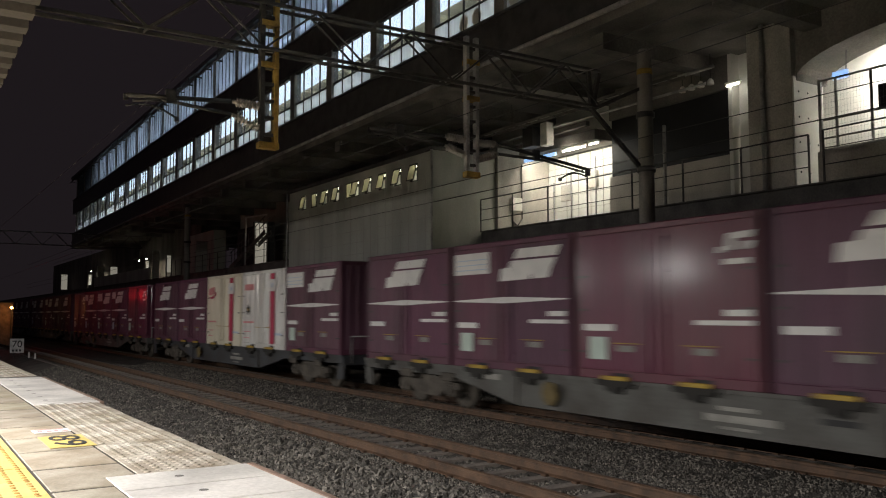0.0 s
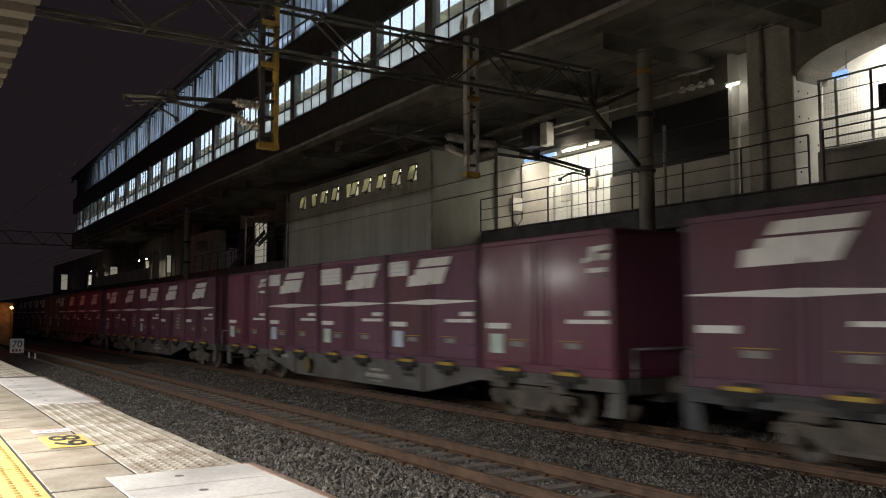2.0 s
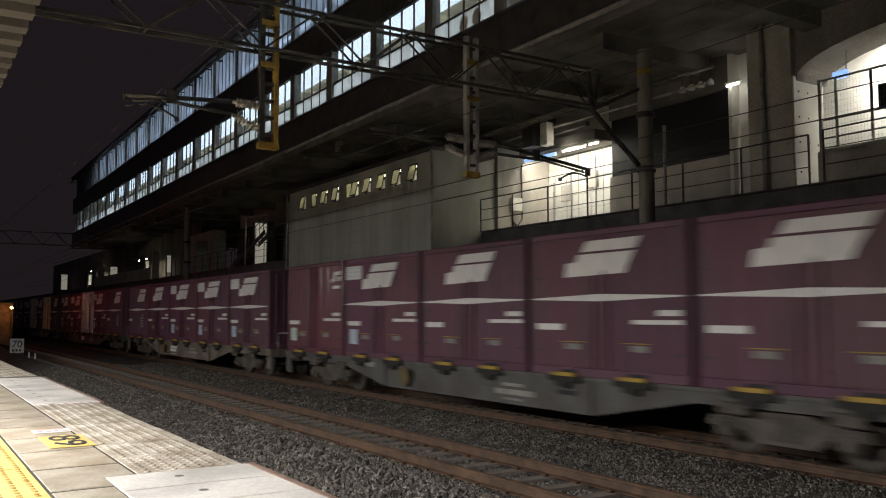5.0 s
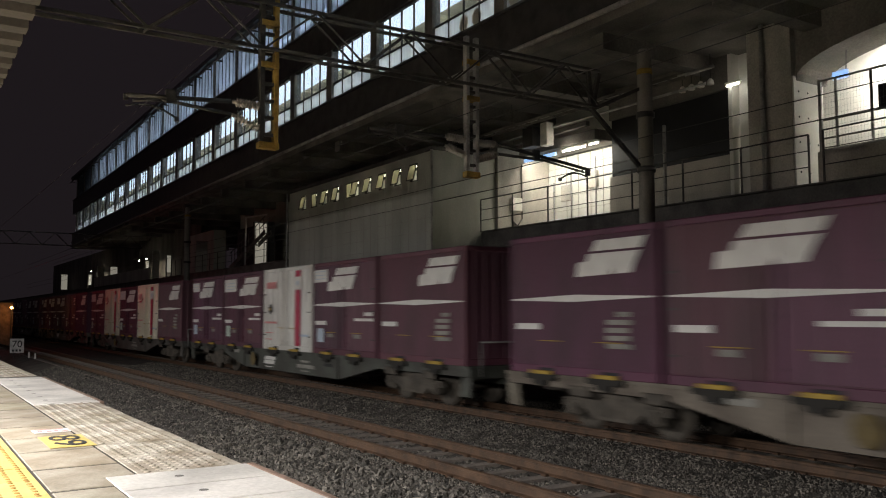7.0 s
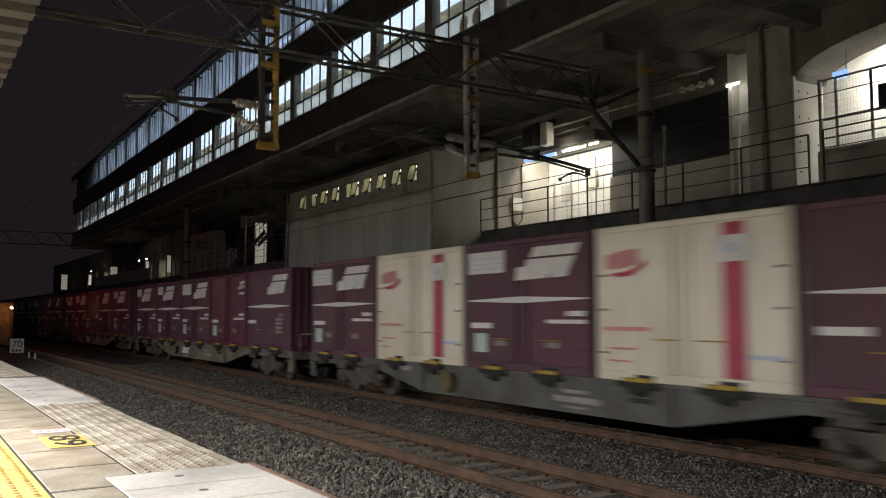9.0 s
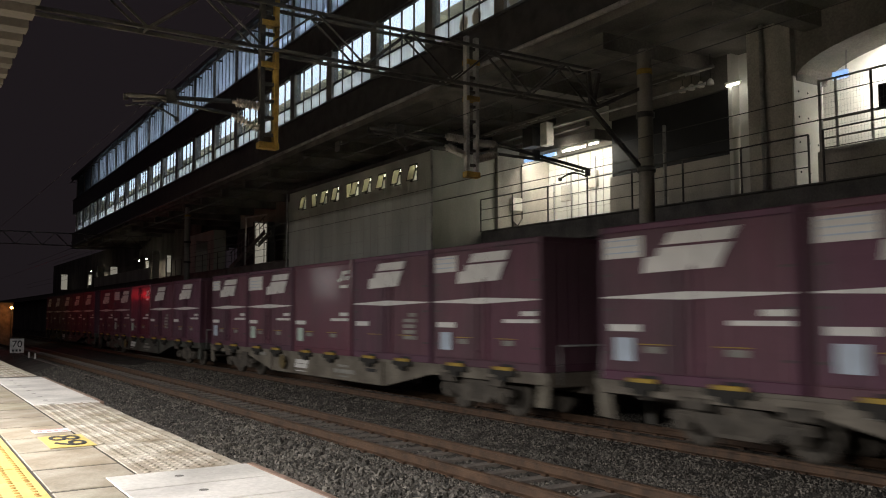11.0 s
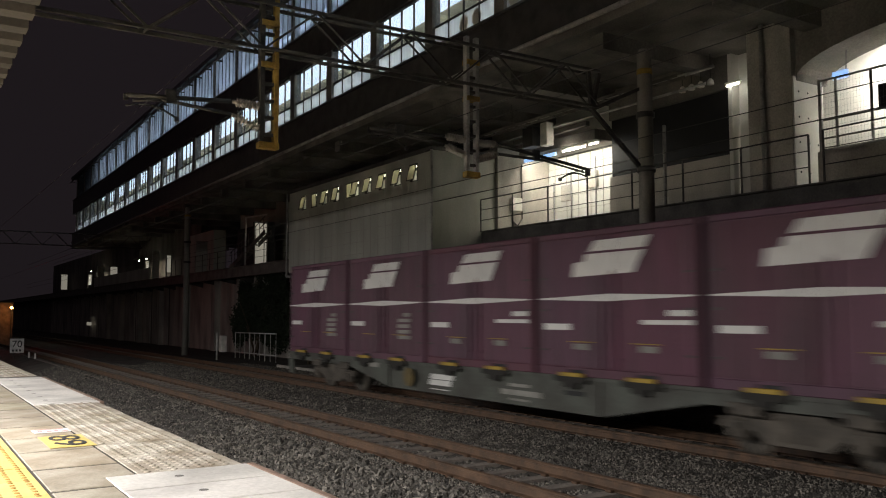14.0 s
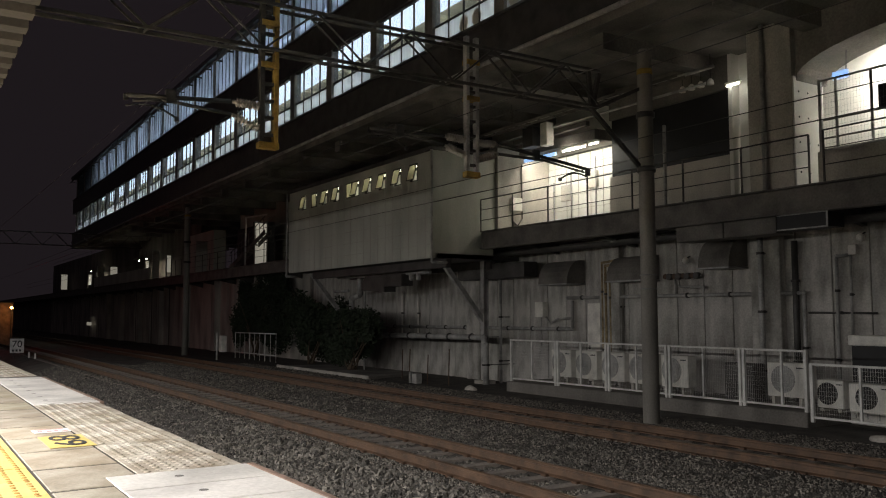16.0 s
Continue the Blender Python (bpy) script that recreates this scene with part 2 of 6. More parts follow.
M_BLUESIGN = glow("blue_lit_sign", (0.25, 0.5, 1.0), 1.1)
# no lamp: faint emission in place of light on the far doorways
M_DOORLIT = glow("lit_doorway_paint", (1.0, 0.93, 0.75), 0.19)


# ---- builders ----
def box(bm, x0, x1, y0, y1, z0, z1, bevel=0.0):
    vs = [bm.verts.new(v) for v in ((x0, y0, z0), (x1, y0, z0), (x1, y1, z0), (x0, y1, z0), (x0, y0, z1), (x1, y0, z1), (x1, y1, z1), (x0, y1, z1))]
    fs = [bm.faces.new([vs[i] for i in f]) for f in ((3, 2, 1, 0), (4, 5, 6, 7), (0, 1, 5, 4), (1, 2, 6, 5), (2, 3, 7, 6), (3, 0, 4, 7))]
    if bevel:
        edges = list({e for f in fs for e in f.edges})
        bmesh.ops.bevel(bm, geom=edges, offset=bevel, segments=1, affect="EDGES")
    return bm


def prism(bm, outline, axis, a, b):
    """Extrudes a flat outline: pairs in the two axes left, from a to b along axis ('x', 'y' or 'z')."""
    put = {"x": lambda u, v, w: (w, u, v), "y": lambda u, v, w: (u, w, v), "z": lambda u, v, w: (u, v, w)}[axis]
    lo = [bm.verts.new(put(u, v, a)) for u, v in outline]
    hi = [bm.verts.new(put(u, v, b)) for u, v in outline]
    n = len(outline)
    bm.faces.new(lo[::-1]), bm.faces.new(hi)
    for i in range(n):
        bm.faces.new((lo[i], lo[(i + 1) % n], hi[(i + 1) % n], hi[i]))
    return bm


def tube(bm, a, b, r, n=8, r2=None):
    """A round bar from a to b."""
    a, b = Vector(a), Vector(b)
    d = (b - a).normalized()
    s = d.orthogonal().normalized()
    c = d.cross(s)
    r2 = r if r2 is None else r2
    lo = [bm.verts.new(a + r * (math.cos(q) * s + math.sin(q) * c)) for q in (2 * math.pi * k / n for k in range(n))]
    hi = [bm.verts.new(b + r2 * (math.cos(q) * s + math.sin(q) * c)) for q in (2 * math.pi * k / n for k in range(n))]
    for i in range(n):
        f = bm.faces.new((lo[i], lo[(i + 1) % n], hi[(i + 1) % n], hi[i]))
        f.smooth = n > 5
    bm.faces.new(lo[::-1]), bm.faces.new(hi)
    return bm


def bar(bm, a, b, w, h):
    """A square bar from a to b, w wide and h high."""
    a, b = Vector(a), Vector(b)
    d = (b - a).normalized()
    up = Vector((0, 0, 1)) if abs(d.z) < 0.95 else Vector((1, 0, 0))
    s = d.cross(up).normalized()
    u = s.cross(d)
    lo = [bm.verts.new(a + i * w / 2 * s + j * h / 2 * u) for i, j in ((-1, -1), (1, -1), (1, 1), (-1, 1))]
    hi = [bm.verts.new(b + i * w / 2 * s + j * h / 2 * u) for i, j in ((-1, -1), (1, -1), (1, 1), (-1, 1))]
    for i in range(4):
        bm.faces.new((lo[i], lo[(i + 1) % 4], hi[(i + 1) % 4], hi[i]))
    bm.faces.new(lo[::-1]), bm.faces.new(hi)
    return bm


def disc(bm, x, y, z, r, depth, axis="y", n=20):
    v = {"x": Vector((1, 0, 0)), "y": Vector((0, 1, 0)), "z": Vector((0, 0, 1))}[axis]
    return tube(bm, Vector((x, y, z)) - v * depth / 2, Vector((x, y, z)) + v * depth / 2, r, n)


def lathe(bm, a, b, profile, n=12):
    """Rings of radius r at the share s of the way from a to b, joined."""
    a, b = Vector(a), Vector(b)
    d = (b - a).normalized()
    s = d.orthogonal().normalized()
    c = d.cross(s)
    last = None
    for q, r in profile:
        o = a.lerp(b, q)
        ring = [bm.verts.new(o + r * (math.cos(w) * s + math.sin(w) * c)) for w in (2 * math.pi * k / n for k in range(n))]
        if last:
            for i in range(n):
                bm.faces.new((last[i], last[(i + 1) % n], ring[(i + 1) % n], ring[i])).smooth = True
        else:
            bm.faces.new(ring[::-1])
        last = ring
    bm.faces.new(last)
    return bm


def mesh_of(name, bm, material):
    me = bpy.data.meshes.new(name)
    bmesh.ops.recalc_face_normals(bm, faces=bm.faces)
    bm.to_mesh(me)
    bm.free()
    me.materials.append(material)
    return me


def part(name, bm, material, parent, label=""):
    ob = new(name, mesh_of(name, bm, material))
    ob.parent = parent
    return tagged(ob, label)


def again(ob, parent, m):
    """The same piece once more, on the same mesh."""
    o = new(ob.name.split(".")[0], ob.data)
    o.parent = parent
    o.matrix_local = m
    if "label" in ob:
        o["label"] = ob["label"]
    return o


def thing(name, label, category, m=None, group="", kind=""):
    ob = new(name)
    ob.empty_display_size = 0.2
    if m is not None:
        ob.matrix_world = m
    return tagged(ob, label, category, group, kind)


def solid(name, bm, material, label, category="", group="", kind=""):
    return tagged(new(name, mesh_of(name, bm, material)), label, category, group, kind)


B = bmesh.new

# ---- ground, tracks, platform ----
BED = ((2.0, -0.75), (3, -0.73), (4, -0.64), (5, -0.44), (5.75, -0.20), (6.30, -0.15), (6.42, -0.205), (7.52, -0.205), (7.64, -0.15), (8.4, -0.16), (9.0, -0.24), (9.7, -0.16), (10.42, -0.15), (10.54, -0.205), (11.63, -0.205), (11.75, -0.15), (12.5, -0.17), (13.4, -0.30), (14.0, -0.33), (40, -0.33))


def ground():
    bm = B()
    xs = [-700, -250, -110] + [-70 + 2 * k for k in range(37)] + [12, 60, 300]
    zs = dict(BED)
    ys = [-300, -60] + [y for y, z in BED[:-1]] + [15, 18, 40, 120, 500]
    grid = [[bm.verts.new((x, y, zs.get(y, GROUND_Z if y > 13 else -0.75) + 0.015 * noise.noise((x, y, 0)))) for y in ys] for x in xs]
    for i in range(len(xs) - 1):
        for j in range(len(ys) - 1):
            bm.faces.new((grid[i][j], grid[i + 1][j], grid[i + 1][j + 1], grid[i][j + 1])).smooth = True
    solid("ground", bm, M_BALLAST, "dark grey-brown crushed stone ballast bed", "ground", kind="structure")


def ballast_height(x, y):
    pts = BED
    return np.interp(y, [p[0] for p in pts], [p[1] for p in pts])


def ballast_stones(name, x0, x1, y0, y1, n, size, seed, label, skip):
    """Loose stones: squashed, jittered octahedra strewn over the bed."""
    rng = np.random.default_rng(seed)
    base = np.array([(1, 0, 0), (-1, 0, 0), (0, 1, 0), (0, -1, 0), (0, 0, 1), (0, 0, -1)], float)
    tri = np.array([(0, 2, 4), (2, 1, 4), (1, 3, 4), (3, 0, 4), (2, 0, 5), (1, 2, 5), (3, 1, 5), (0, 3, 5)])
    x, y = rng.uniform(x0, x1, n), rng.uniform(y0, y1, n)
    keep = np.ones(n, bool)
    for a, b in skip:
        keep &= ~((y > a) & (y < b))
    x, y = x[keep], y[keep]
    n = len(x)
    sz = size * rng.uniform(0.55, 1.35, n)
    v = base[None] * (1 + 0.35 * rng.uniform(-1, 1, (n, 6, 3))) + 0.22 * rng.normal(size=(n, 6, 3))
    v *= (sz[:, None] * rng.uniform(0.6, 1.2, (n, 3)))[:, None, :] * np.array((1, 1, 0.75))
    a = rng.normal(size=(n, 3, 3))
    q, _ = np.linalg.qr(a)
    v = np.einsum("nij,nkj->nki", q, v)
    v += np.stack([x, y, ballast_height(x, y) + sz * rng.uniform(-0.15, 0.45, n)], 1)[:, None]
    f = (tri[None] + 6 * np.arange(n)[:, None, None]).reshape(-1, 3)
    me = bpy.data.meshes.new(name)
    me.from_pydata(v.reshape(-1, 3).tolist(), [], f.tolist())
    me.materials.append(M_STONE)
    return tagged(new(name, me), label, "ballast", kind="stuff")


RAIL_PROFILE = [(-0.064, -0.153), (0.064, -0.153), (0.064, -0.142), (0.012, -0.125), (0.009, -0.045), (0.0325, -0.035), (0.0325, -0.004), (0.026, 0.0), (-0.026, 0.0), (-0.0325, -0.004), (-0.0325, -0.035), (-0.009, -0.045), (-0.012, -0.125), (-0.064, -0.142)]


def track(name, yc, x0, x1, step, label):
    t = thing(name, label, "railway track", kind="structure")
    for s in (-0.566, 0.566):
        bm = B()
        prism(bm, [(yc + s + u, v) for u, v in RAIL_PROFILE], "x", x0, x1)
        part("rail", bm, M_RAIL, t, "rust-brown steel rail")
        bm = B()
        box(bm, x0, x1, yc + s - 0.018, yc + s + 0.018, 0.0005, 0.004)
        part("running_surface", bm, M_RAILTOP, t, "worn rail head")
    first = None
    n = int((x1 - x0) / step)
    for k in range(n):
        x = x0 + (k + 0.5) * step
        if x < -75 or x > 4:
            continue
        if first is None:
            bm = B()
            prism(bm, [(-0.13, -0.20), (0.13, -0.20), (0.10, 0.0), (-0.10, 0.0)], "y", -1.0, 1.0)
            first = part("sleeper", bm, M_SLEEPER, t)
            first.matrix_local = pose(x, yc, -0.158)
            bm = B()
            for s in (-0.566, 0.566):
                for d in (-0.095, 0.095):
                    box(bm, -0.05, 0.05, s + d - 0.035, s + d + 0.035, 0.0, 0.035, 0.008)
            clip = part("rail_fastening", bm, M_RAIL, t)
            clip.matrix_local = pose(x, yc, -0.158)
        else:
            again(first, t, pose(x, yc, -0.158 + random.uniform(-0.008, 0.004), 0, 0, random.uniform(-0.6, 0.6)))
            again(clip, t, pose(x, yc, -0.158))


M_MORTAR = mat("dirty_joint_mortar", (0.045, 0.037, 0.027), 0.9, vary=0.3, grain=40, stain=4, bump=0.3)


def platform():
    edge = 2.14
    plat = thing("platform", "concrete station platform with pale worn paving and yellow tactile blocks", "platform", kind="structure")
    bm = B()
    box(bm, -95, 14, -7.0, edge - 0.06, -0.95, PLAT_Z - 0.076)
    part("platform_body", bm, M_CONC_D, plat)
    bm = B()
    box(bm, -95, 14, -7.0, 0.4, PLAT_Z - 0.075, PLAT_Z - 0.005)
    part("paving_bed", bm, M_TILE, plat)
    # edge slabs that stand out over the track side, on a brown board
    for x0, x1, back, out in ((-5.98, 14, 1.2, 2.16), (-16.3, -11.2, 1.418, 2.16)):
        w = 0.54
        x = x0
        while x < min(x1, 8) - 0.05:
            bm = B()
            box(bm, x + 0.010, min(x + w, x1) - 0.010, back, out, PLAT_Z - 0.05, PLAT_Z + 0.005, 0.005)
            s = part("edge_slab", bm, M_SLAB, plat)
            bm = B()
            lathe(bm, (x + w * 0.42, 1.62, PLAT_Z + 0.004), (x + w * 0.42, 1.62, PLAT_Z + 0.0075), [(0, 0.03), (1, 0.028)], 14)
            part("bolt_cover", bm, M_BEAM, s)
            x += w
        bm = B()
        box(bm, x0, x1, out + 0.002, out + 0.055, PLAT_Z - 0.13, PLAT_Z + 0.006, 0.006)
        part("edge_board", bm, M_BRICKEDGE, plat, "brown edge board")
    # dotted edge tiles and plain paving
    dots = None
    step = 0.76
    x = -5.99
    while x > -34:
        inside = -16.3 < x - step / 2 < -11.2
        if not inside:
            if dots is None:
                bm = B()
                box(bm, -step / 2 + 0.009, step / 2 - 0.009, 0, edge - 1.415, -0.075, 0, 0.004)
                for a in range(8):
                    for c in range(7):
                        u = -step / 2 + 0.06 + a * 0.092 + (0.046 if c % 2 else 0)
                        if u < step / 2 - 0.04:
                            lathe(bm, (u, 0.07 + c * 0.092, -0.001), (u, 0.07 + c * 0.092, 0.007), [(0, 0.026), (0.6, 0.022), (1, 0.014)], 8)
                dots = part("dotted_edge_tile", bm, M_DOTTED, plat)
                dots.matrix_local = pose(x - step / 2, 1.415, PLAT_Z)
            else:
                again(dots, plat, pose(x - step / 2, 1.415, PLAT_Z + random.uniform(-0.003, 0.003), 0, 0, random.uniform(-0.2, 0.2)))
        x -= step
    bm = B()
    box(bm, -95, -34, 0.4, edge, PLAT_Z - 0.075, PLAT_Z - 0.003)
    part("far_paving", bm, M_TILE, plat)
    bm = B()
    box(bm, -34.0, 2.2, 0.40, edge - 0.01, PLAT_Z - 0.03, PLAT_Z - 0.0045)
    part("joint_bed", bm, M_MORTAR, plat, "dark dirty joints between the tiles")
    tile = None
    for k in range(42):
        x = -5.24 + 0.86 * 8 - 0.86 * k
        if x > -5.6:
            continue
        if tile is None:
            bm = B()
            box(bm, -0.407, 0.407, 0.022, 0.586, -0.075, 0, 0.005)
            tile = part("paving_tile", bm, M_TILE, plat)
            tile.matrix_local = pose(x, 0.81, PLAT_Z)
        else:
            again(tile, plat, pose(x, 0.81, PLAT_Z + random.uniform(-0.003, 0.002), random.uniform(-0.15, 0.15), random.uniform(-0.15, 0.15), 0))
    yel = None
    tile = None
    for k in range(9):
        x = -5.24 + 0.86 * k
        if tile is None:
            bm = B()
            box(bm, -0.407, 0.407, 0.022, 0.382, -0.075, 0, 0.005)
            tile = part("cut_paving_tile", bm, M_TILE, plat)
            tile.matrix_local = pose(x, 0.81, PLAT_Z)
        else:
            again(tile, plat, pose(x, 0.81, PLAT_Z + random.uniform(-0.003, 0.002)))
    for k in range(66):
        x = 1.0 - 0.524 * k - 0.06
        if yel is None:
            bm = B()
            box(bm, -0.257, 0.257, 0, 0.405, -0.075, 0, 0.003)
            yel = part("tactile_block", bm, M_TACTILE, plat, "yellow dotted warning block")
            yel.matrix_local = pose(x, 0.405, PLAT_Z + 0.002)
            bm = B()
            for a in range(6):
                for c in range(4):
                    lathe(bm, (-0.225 + a * 0.09, 0.05 + c * 0.098, -0.001), (-0.225 + a * 0.09, 0.05 + c * 0.098, 0.006), [(0, 0.018), (0.6, 0.016), (1, 0.010)], 8)
            studs = part("stud", bm, M_STUD, yel, "worn ochre studs")
        else:
            y2 = again(yel, plat, pose(x, 0.405, PLAT_Z + 0.002 + random.uniform(-0.002, 0.002)))
            again(studs, y2, Matrix())


def canopy():
    c = thing("platform_canopy", "dark corrugated steel platform roof with tube lamps below", "canopy", kind="structure")
    bm = B()
    for k in range(200):
        x = -60 + k * 0.36
        prism(bm, [(x, 4.17), (x + 0.16, 4.17), (x + 0.19, 4.235), (x + 0.33, 4.235), (x + 0.36, 4.17), (x + 0.36, 4.18), (x + 0.335, 4.247), (x + 0.185, 4.247), (x + 0.155, 4.182), (x, 4.182)], "y", -6.0, 0.75)
    part("roof_sheet", bm, M_ROOF, c)
    bm = B()
    box(bm, -60, 12, 0.10, 0.22, 4.0, 4.168)
    box(bm, -60, 12, -5.2, -5.05, 3.95, 4.168)
    part("purlin", bm, M_STEEL, c)


ground()
track("railway_track", NEAR_Y, -160, 8, 0.62, "rusty rails on concrete sleepers in stone ballast")
track("railway_track", TRAIN_Y, -160, 8, 0.62, "rusty rails of the through line in ballast")
platform()
canopy()
gaps_near = [(NEAR_Y - 0.67, NEAR_Y - 0.46), (NEAR_Y + 0.46, NEAR_Y + 0.67), (TRAIN_Y - 0.67, TRAIN_Y - 0.46), (TRAIN_Y + 0.46, TRAIN_Y + 0.67)]
ballast_stones("ballast_stones", -17, -4.0, 2.3, 6.0, 27000, 0.037, 1, "loose grey crushed stones beside the platform", gaps_near)
ballast_stones("ballast_stones", -17, -3.5, 6.0, 9.9, 40000, 0.021, 2, "loose grey-brown crushed stones between the rails", gaps_near)
ballast_stones("ballast_stones", -40, -17, 2.3, 14.5, 52000, 0.029, 3, "loose dark crushed stones along the tracks", gaps_near)
ballast_stones("ballast_stones", -24, -5.5, 9.9, 14.8, 36000, 0.023, 4, "loose dark crushed stones by the far track", gaps_near)


# ---- the container train ----
M_PLATE = mat("dirty_white_stencil", (0.27, 0.262, 0.235), 0.6, vary=0.25, grain=30, stain=6, bump=0.0)

def film(bm, outline, y=-BOX_W / 2 - 0.030, t=0.004):
    """A flat marking on the side that faces the platform: outline in x from the rear end and height."""
    prism(bm, [(u - BOX_L / 2, v) for u, v in outline], "y", y, y + t)
    return bm


def rect(u0, u1, v0, v1):
    return [(u0, v0), (u1, v0), (u1, v1), (u0, v1)]


def shell(c, paint, ribs, doors):
    """The box of a container: body, frame, roof, doors, fork pockets; origin in the middle of its floor."""
    L, W, H = BOX_L / 2, BOX_W / 2, BOX_H
    bm = B()
    n = 26 if ribs else 0
    pts = []
    for side in (-1, 1):
        row = [(-L + 0.03, side * (W - 0.03))]
        for k in range(n):
            x = -L + 0.17 + k * (2 * L - 0.34) / (n - 1)
            y = side * (W - 0.03)
            row += [(x - 0.045, y), (x - 0.025, y + side * 0.022), (x + 0.025, y + side * 0.022), (x + 0.045, y)]
        row.append((L - 0.03, side * (W - 0.03)))
        end = []
        for k in range(8):
            y = side * (-W + 0.28 + k * 0.27)
            e = -side
            end += [(e * (L - 0.03), y - side * 0.05), (e * (L - 0.01), y - side * 0.03), (e * (L - 0.01), y + side * 0.03), (e * (L - 0.03), y + side * 0.05)]
        if side < 0:
            pts += row + sorted(end, key=lambda p: p[1])
        else:
            pts += row[::-1] + sorted(end, key=lambda p: -p[1])
    prism(bm, pts, "z", 0.14, H - 0.05)
    part("body", bm, paint, c)
    bm = B()
    for x in (-L, L - 0.09):
        for y in (-W, W - 0.09):
            box(bm, x, x + 0.09, y, y + 0.09, 0.0, H, 0.012)
    for y in (-W, W - 0.07):
        box(bm, -L + 0.09, L - 0.09, y, y + 0.07, H - 0.11, H - 0.01, 0.01)
        for a, b in ((-L + 0.09, -1.02), (-0.62, 0.62), (1.02, L - 0.09)):
            box(bm, a, b, y, y + 0.07, 0.0, 0.15, 0.01)
        box(bm, -1.02, -0.62, y, y + 0.07, 0.11, 0.15)
        box(bm, 0.62, 1.02, y, y + 0.07, 0.11, 0.15)
    for x in (-L, L - 0.07):
        box(bm, x, x + 0.07, -W + 0.09, W - 0.09, H - 0.11, H - 0.01, 0.01)
        box(bm, x, x + 0.07, -W + 0.09, W - 0.09, 0.0, 0.14, 0.01)
    part("frame", bm, paint, c)
    bm = B()
    box(bm, -L + 0.02, L - 0.02, -W + 0.02, W - 0.02, H - 0.05, H + 0.0, 0.02)
    part("roof", bm, paint, c)
    for a in (-1.02, 0.62):
        bm = B()
        box(bm, a, a + 0.40, -W + 0.035, W - 0.035, 0.012, 0.105)
        part("fork_pocket", bm, M_BLACK, c, "dark fork-lift pocket")
    if doors:
        for a, b in ((-L + 0.10, -0.02), (0.02, L - 0.10)):
            bm = B()
            front, back = -W + 0.006, -W + 0.028
            out = [(a, back), (a, front)]
            for k in range(1, 4):
                x = a + (b - a) * k / 4
                out += [(x - 0.05, front), (x - 0.03, front - 0.014), (x + 0.03, front - 0.014), (x + 0.05, front)]
            out += [(b, front), (b, back)]
            prism(bm, out, "z", 0.17, H - 0.13)
            d = part("door", bm, paint, c)
            bm = B()
            xr = b - 0.16 if a < 0 else a + 0.16
            tube(bm, (xr, -W - 0.018, 0.15), (xr, -W - 0.018, H - 0.10), 0.014, 6)
            for z in (0.3, 1.0, 1.7, 2.2):
                box(bm, xr - 0.03, xr + 0.03, -W - 0.024, -W + 0.006, z, z + 0.06)
            part("lock_rod", bm, paint, d)
            for z in (0.42, 1.12, 1.68):
                bm = B()
                box(bm, (a if a < 0 else b - 0.14), (a + 0.14 if a < 0 else b), -W - 0.016, -W + 0.006, z, z + 0.035)
                part("hinge", bm, M_STEEL, d)


def logo(c, off=0.0, k=1.0):
    """The operator's mark as plain slanted shapes."""
    bm = B()
    film(bm, [(u * k + off, v + 0.10) for u, v in ((1.52, 2.02), (2.86, 2.02), (2.98, 2.20), (1.66, 2.20))])
    part("marking", bm, M_MARK, c, "white slanted marking")
    bm = B()
    film(bm, [(u * k + off, v + 0.10) for u, v in ((1.05, 1.60), (2.02, 1.62), (2.08, 1.72), (2.14, 1.62), (2.60, 1.63), (2.70, 1.80), (2.84, 1.98), (1.42, 1.98), (1.36, 1.86), (1.10, 1.84))])
    part("marking", bm, M_MARK, c)


def stripe(c):
    bm = B()
    film(bm, [(0.06, 1.325), (1.85, 1.275), (3.68, 1.325), (3.68, 1.345), (1.85, 1.40), (0.06, 1.345)])
    part("stripe", bm, M_MARK, c, "white stripe thickest in the middle")


def plates(c, tag=None, column=False, text=True):
    """Small data plates; writing as plain bars."""
    for u0, u1, v0, v1 in ((0.22, 0.92, 0.79, 0.90),) if column else ((0.22, 0.92, 0.79, 0.90), (2.60, 3.62, 0.90, 0.97), (3.14, 3.6, 1.03, 1.12)):
        bm = B()
        film(bm, rect(u0, u1, v0, v1))
        part("data_plate", bm, M_MARK, c)
    for u in (0.9, 2.35):
        bm = B()
        film(bm, rect(u, u + 0.6, 0.585, 0.60))
        part("caution_line", bm, M_YELLOW, c)
    if tag is not None:
        bm = B()
        film(bm, rect(0.34, 0.76, 0.32, 0.69))
        part("label", bm, tag, c)
    if column:
        for k in range(5):
            bm = B()
            film(bm, rect(2.62 if k < 4 else 2.85, 3.2 - 0.03 * (k % 3), 0.50 + 0.13 * k, 0.58 + 0.13 * k))
            part("data_line", bm, M_PLATE, c)
    if text:
        for u in (1.0, 2.55):
            bm = B()
            film(bm, rect(u, u + 0.36, 0.46, 0.56))
            part("small_label", bm, M_PLATE, c)


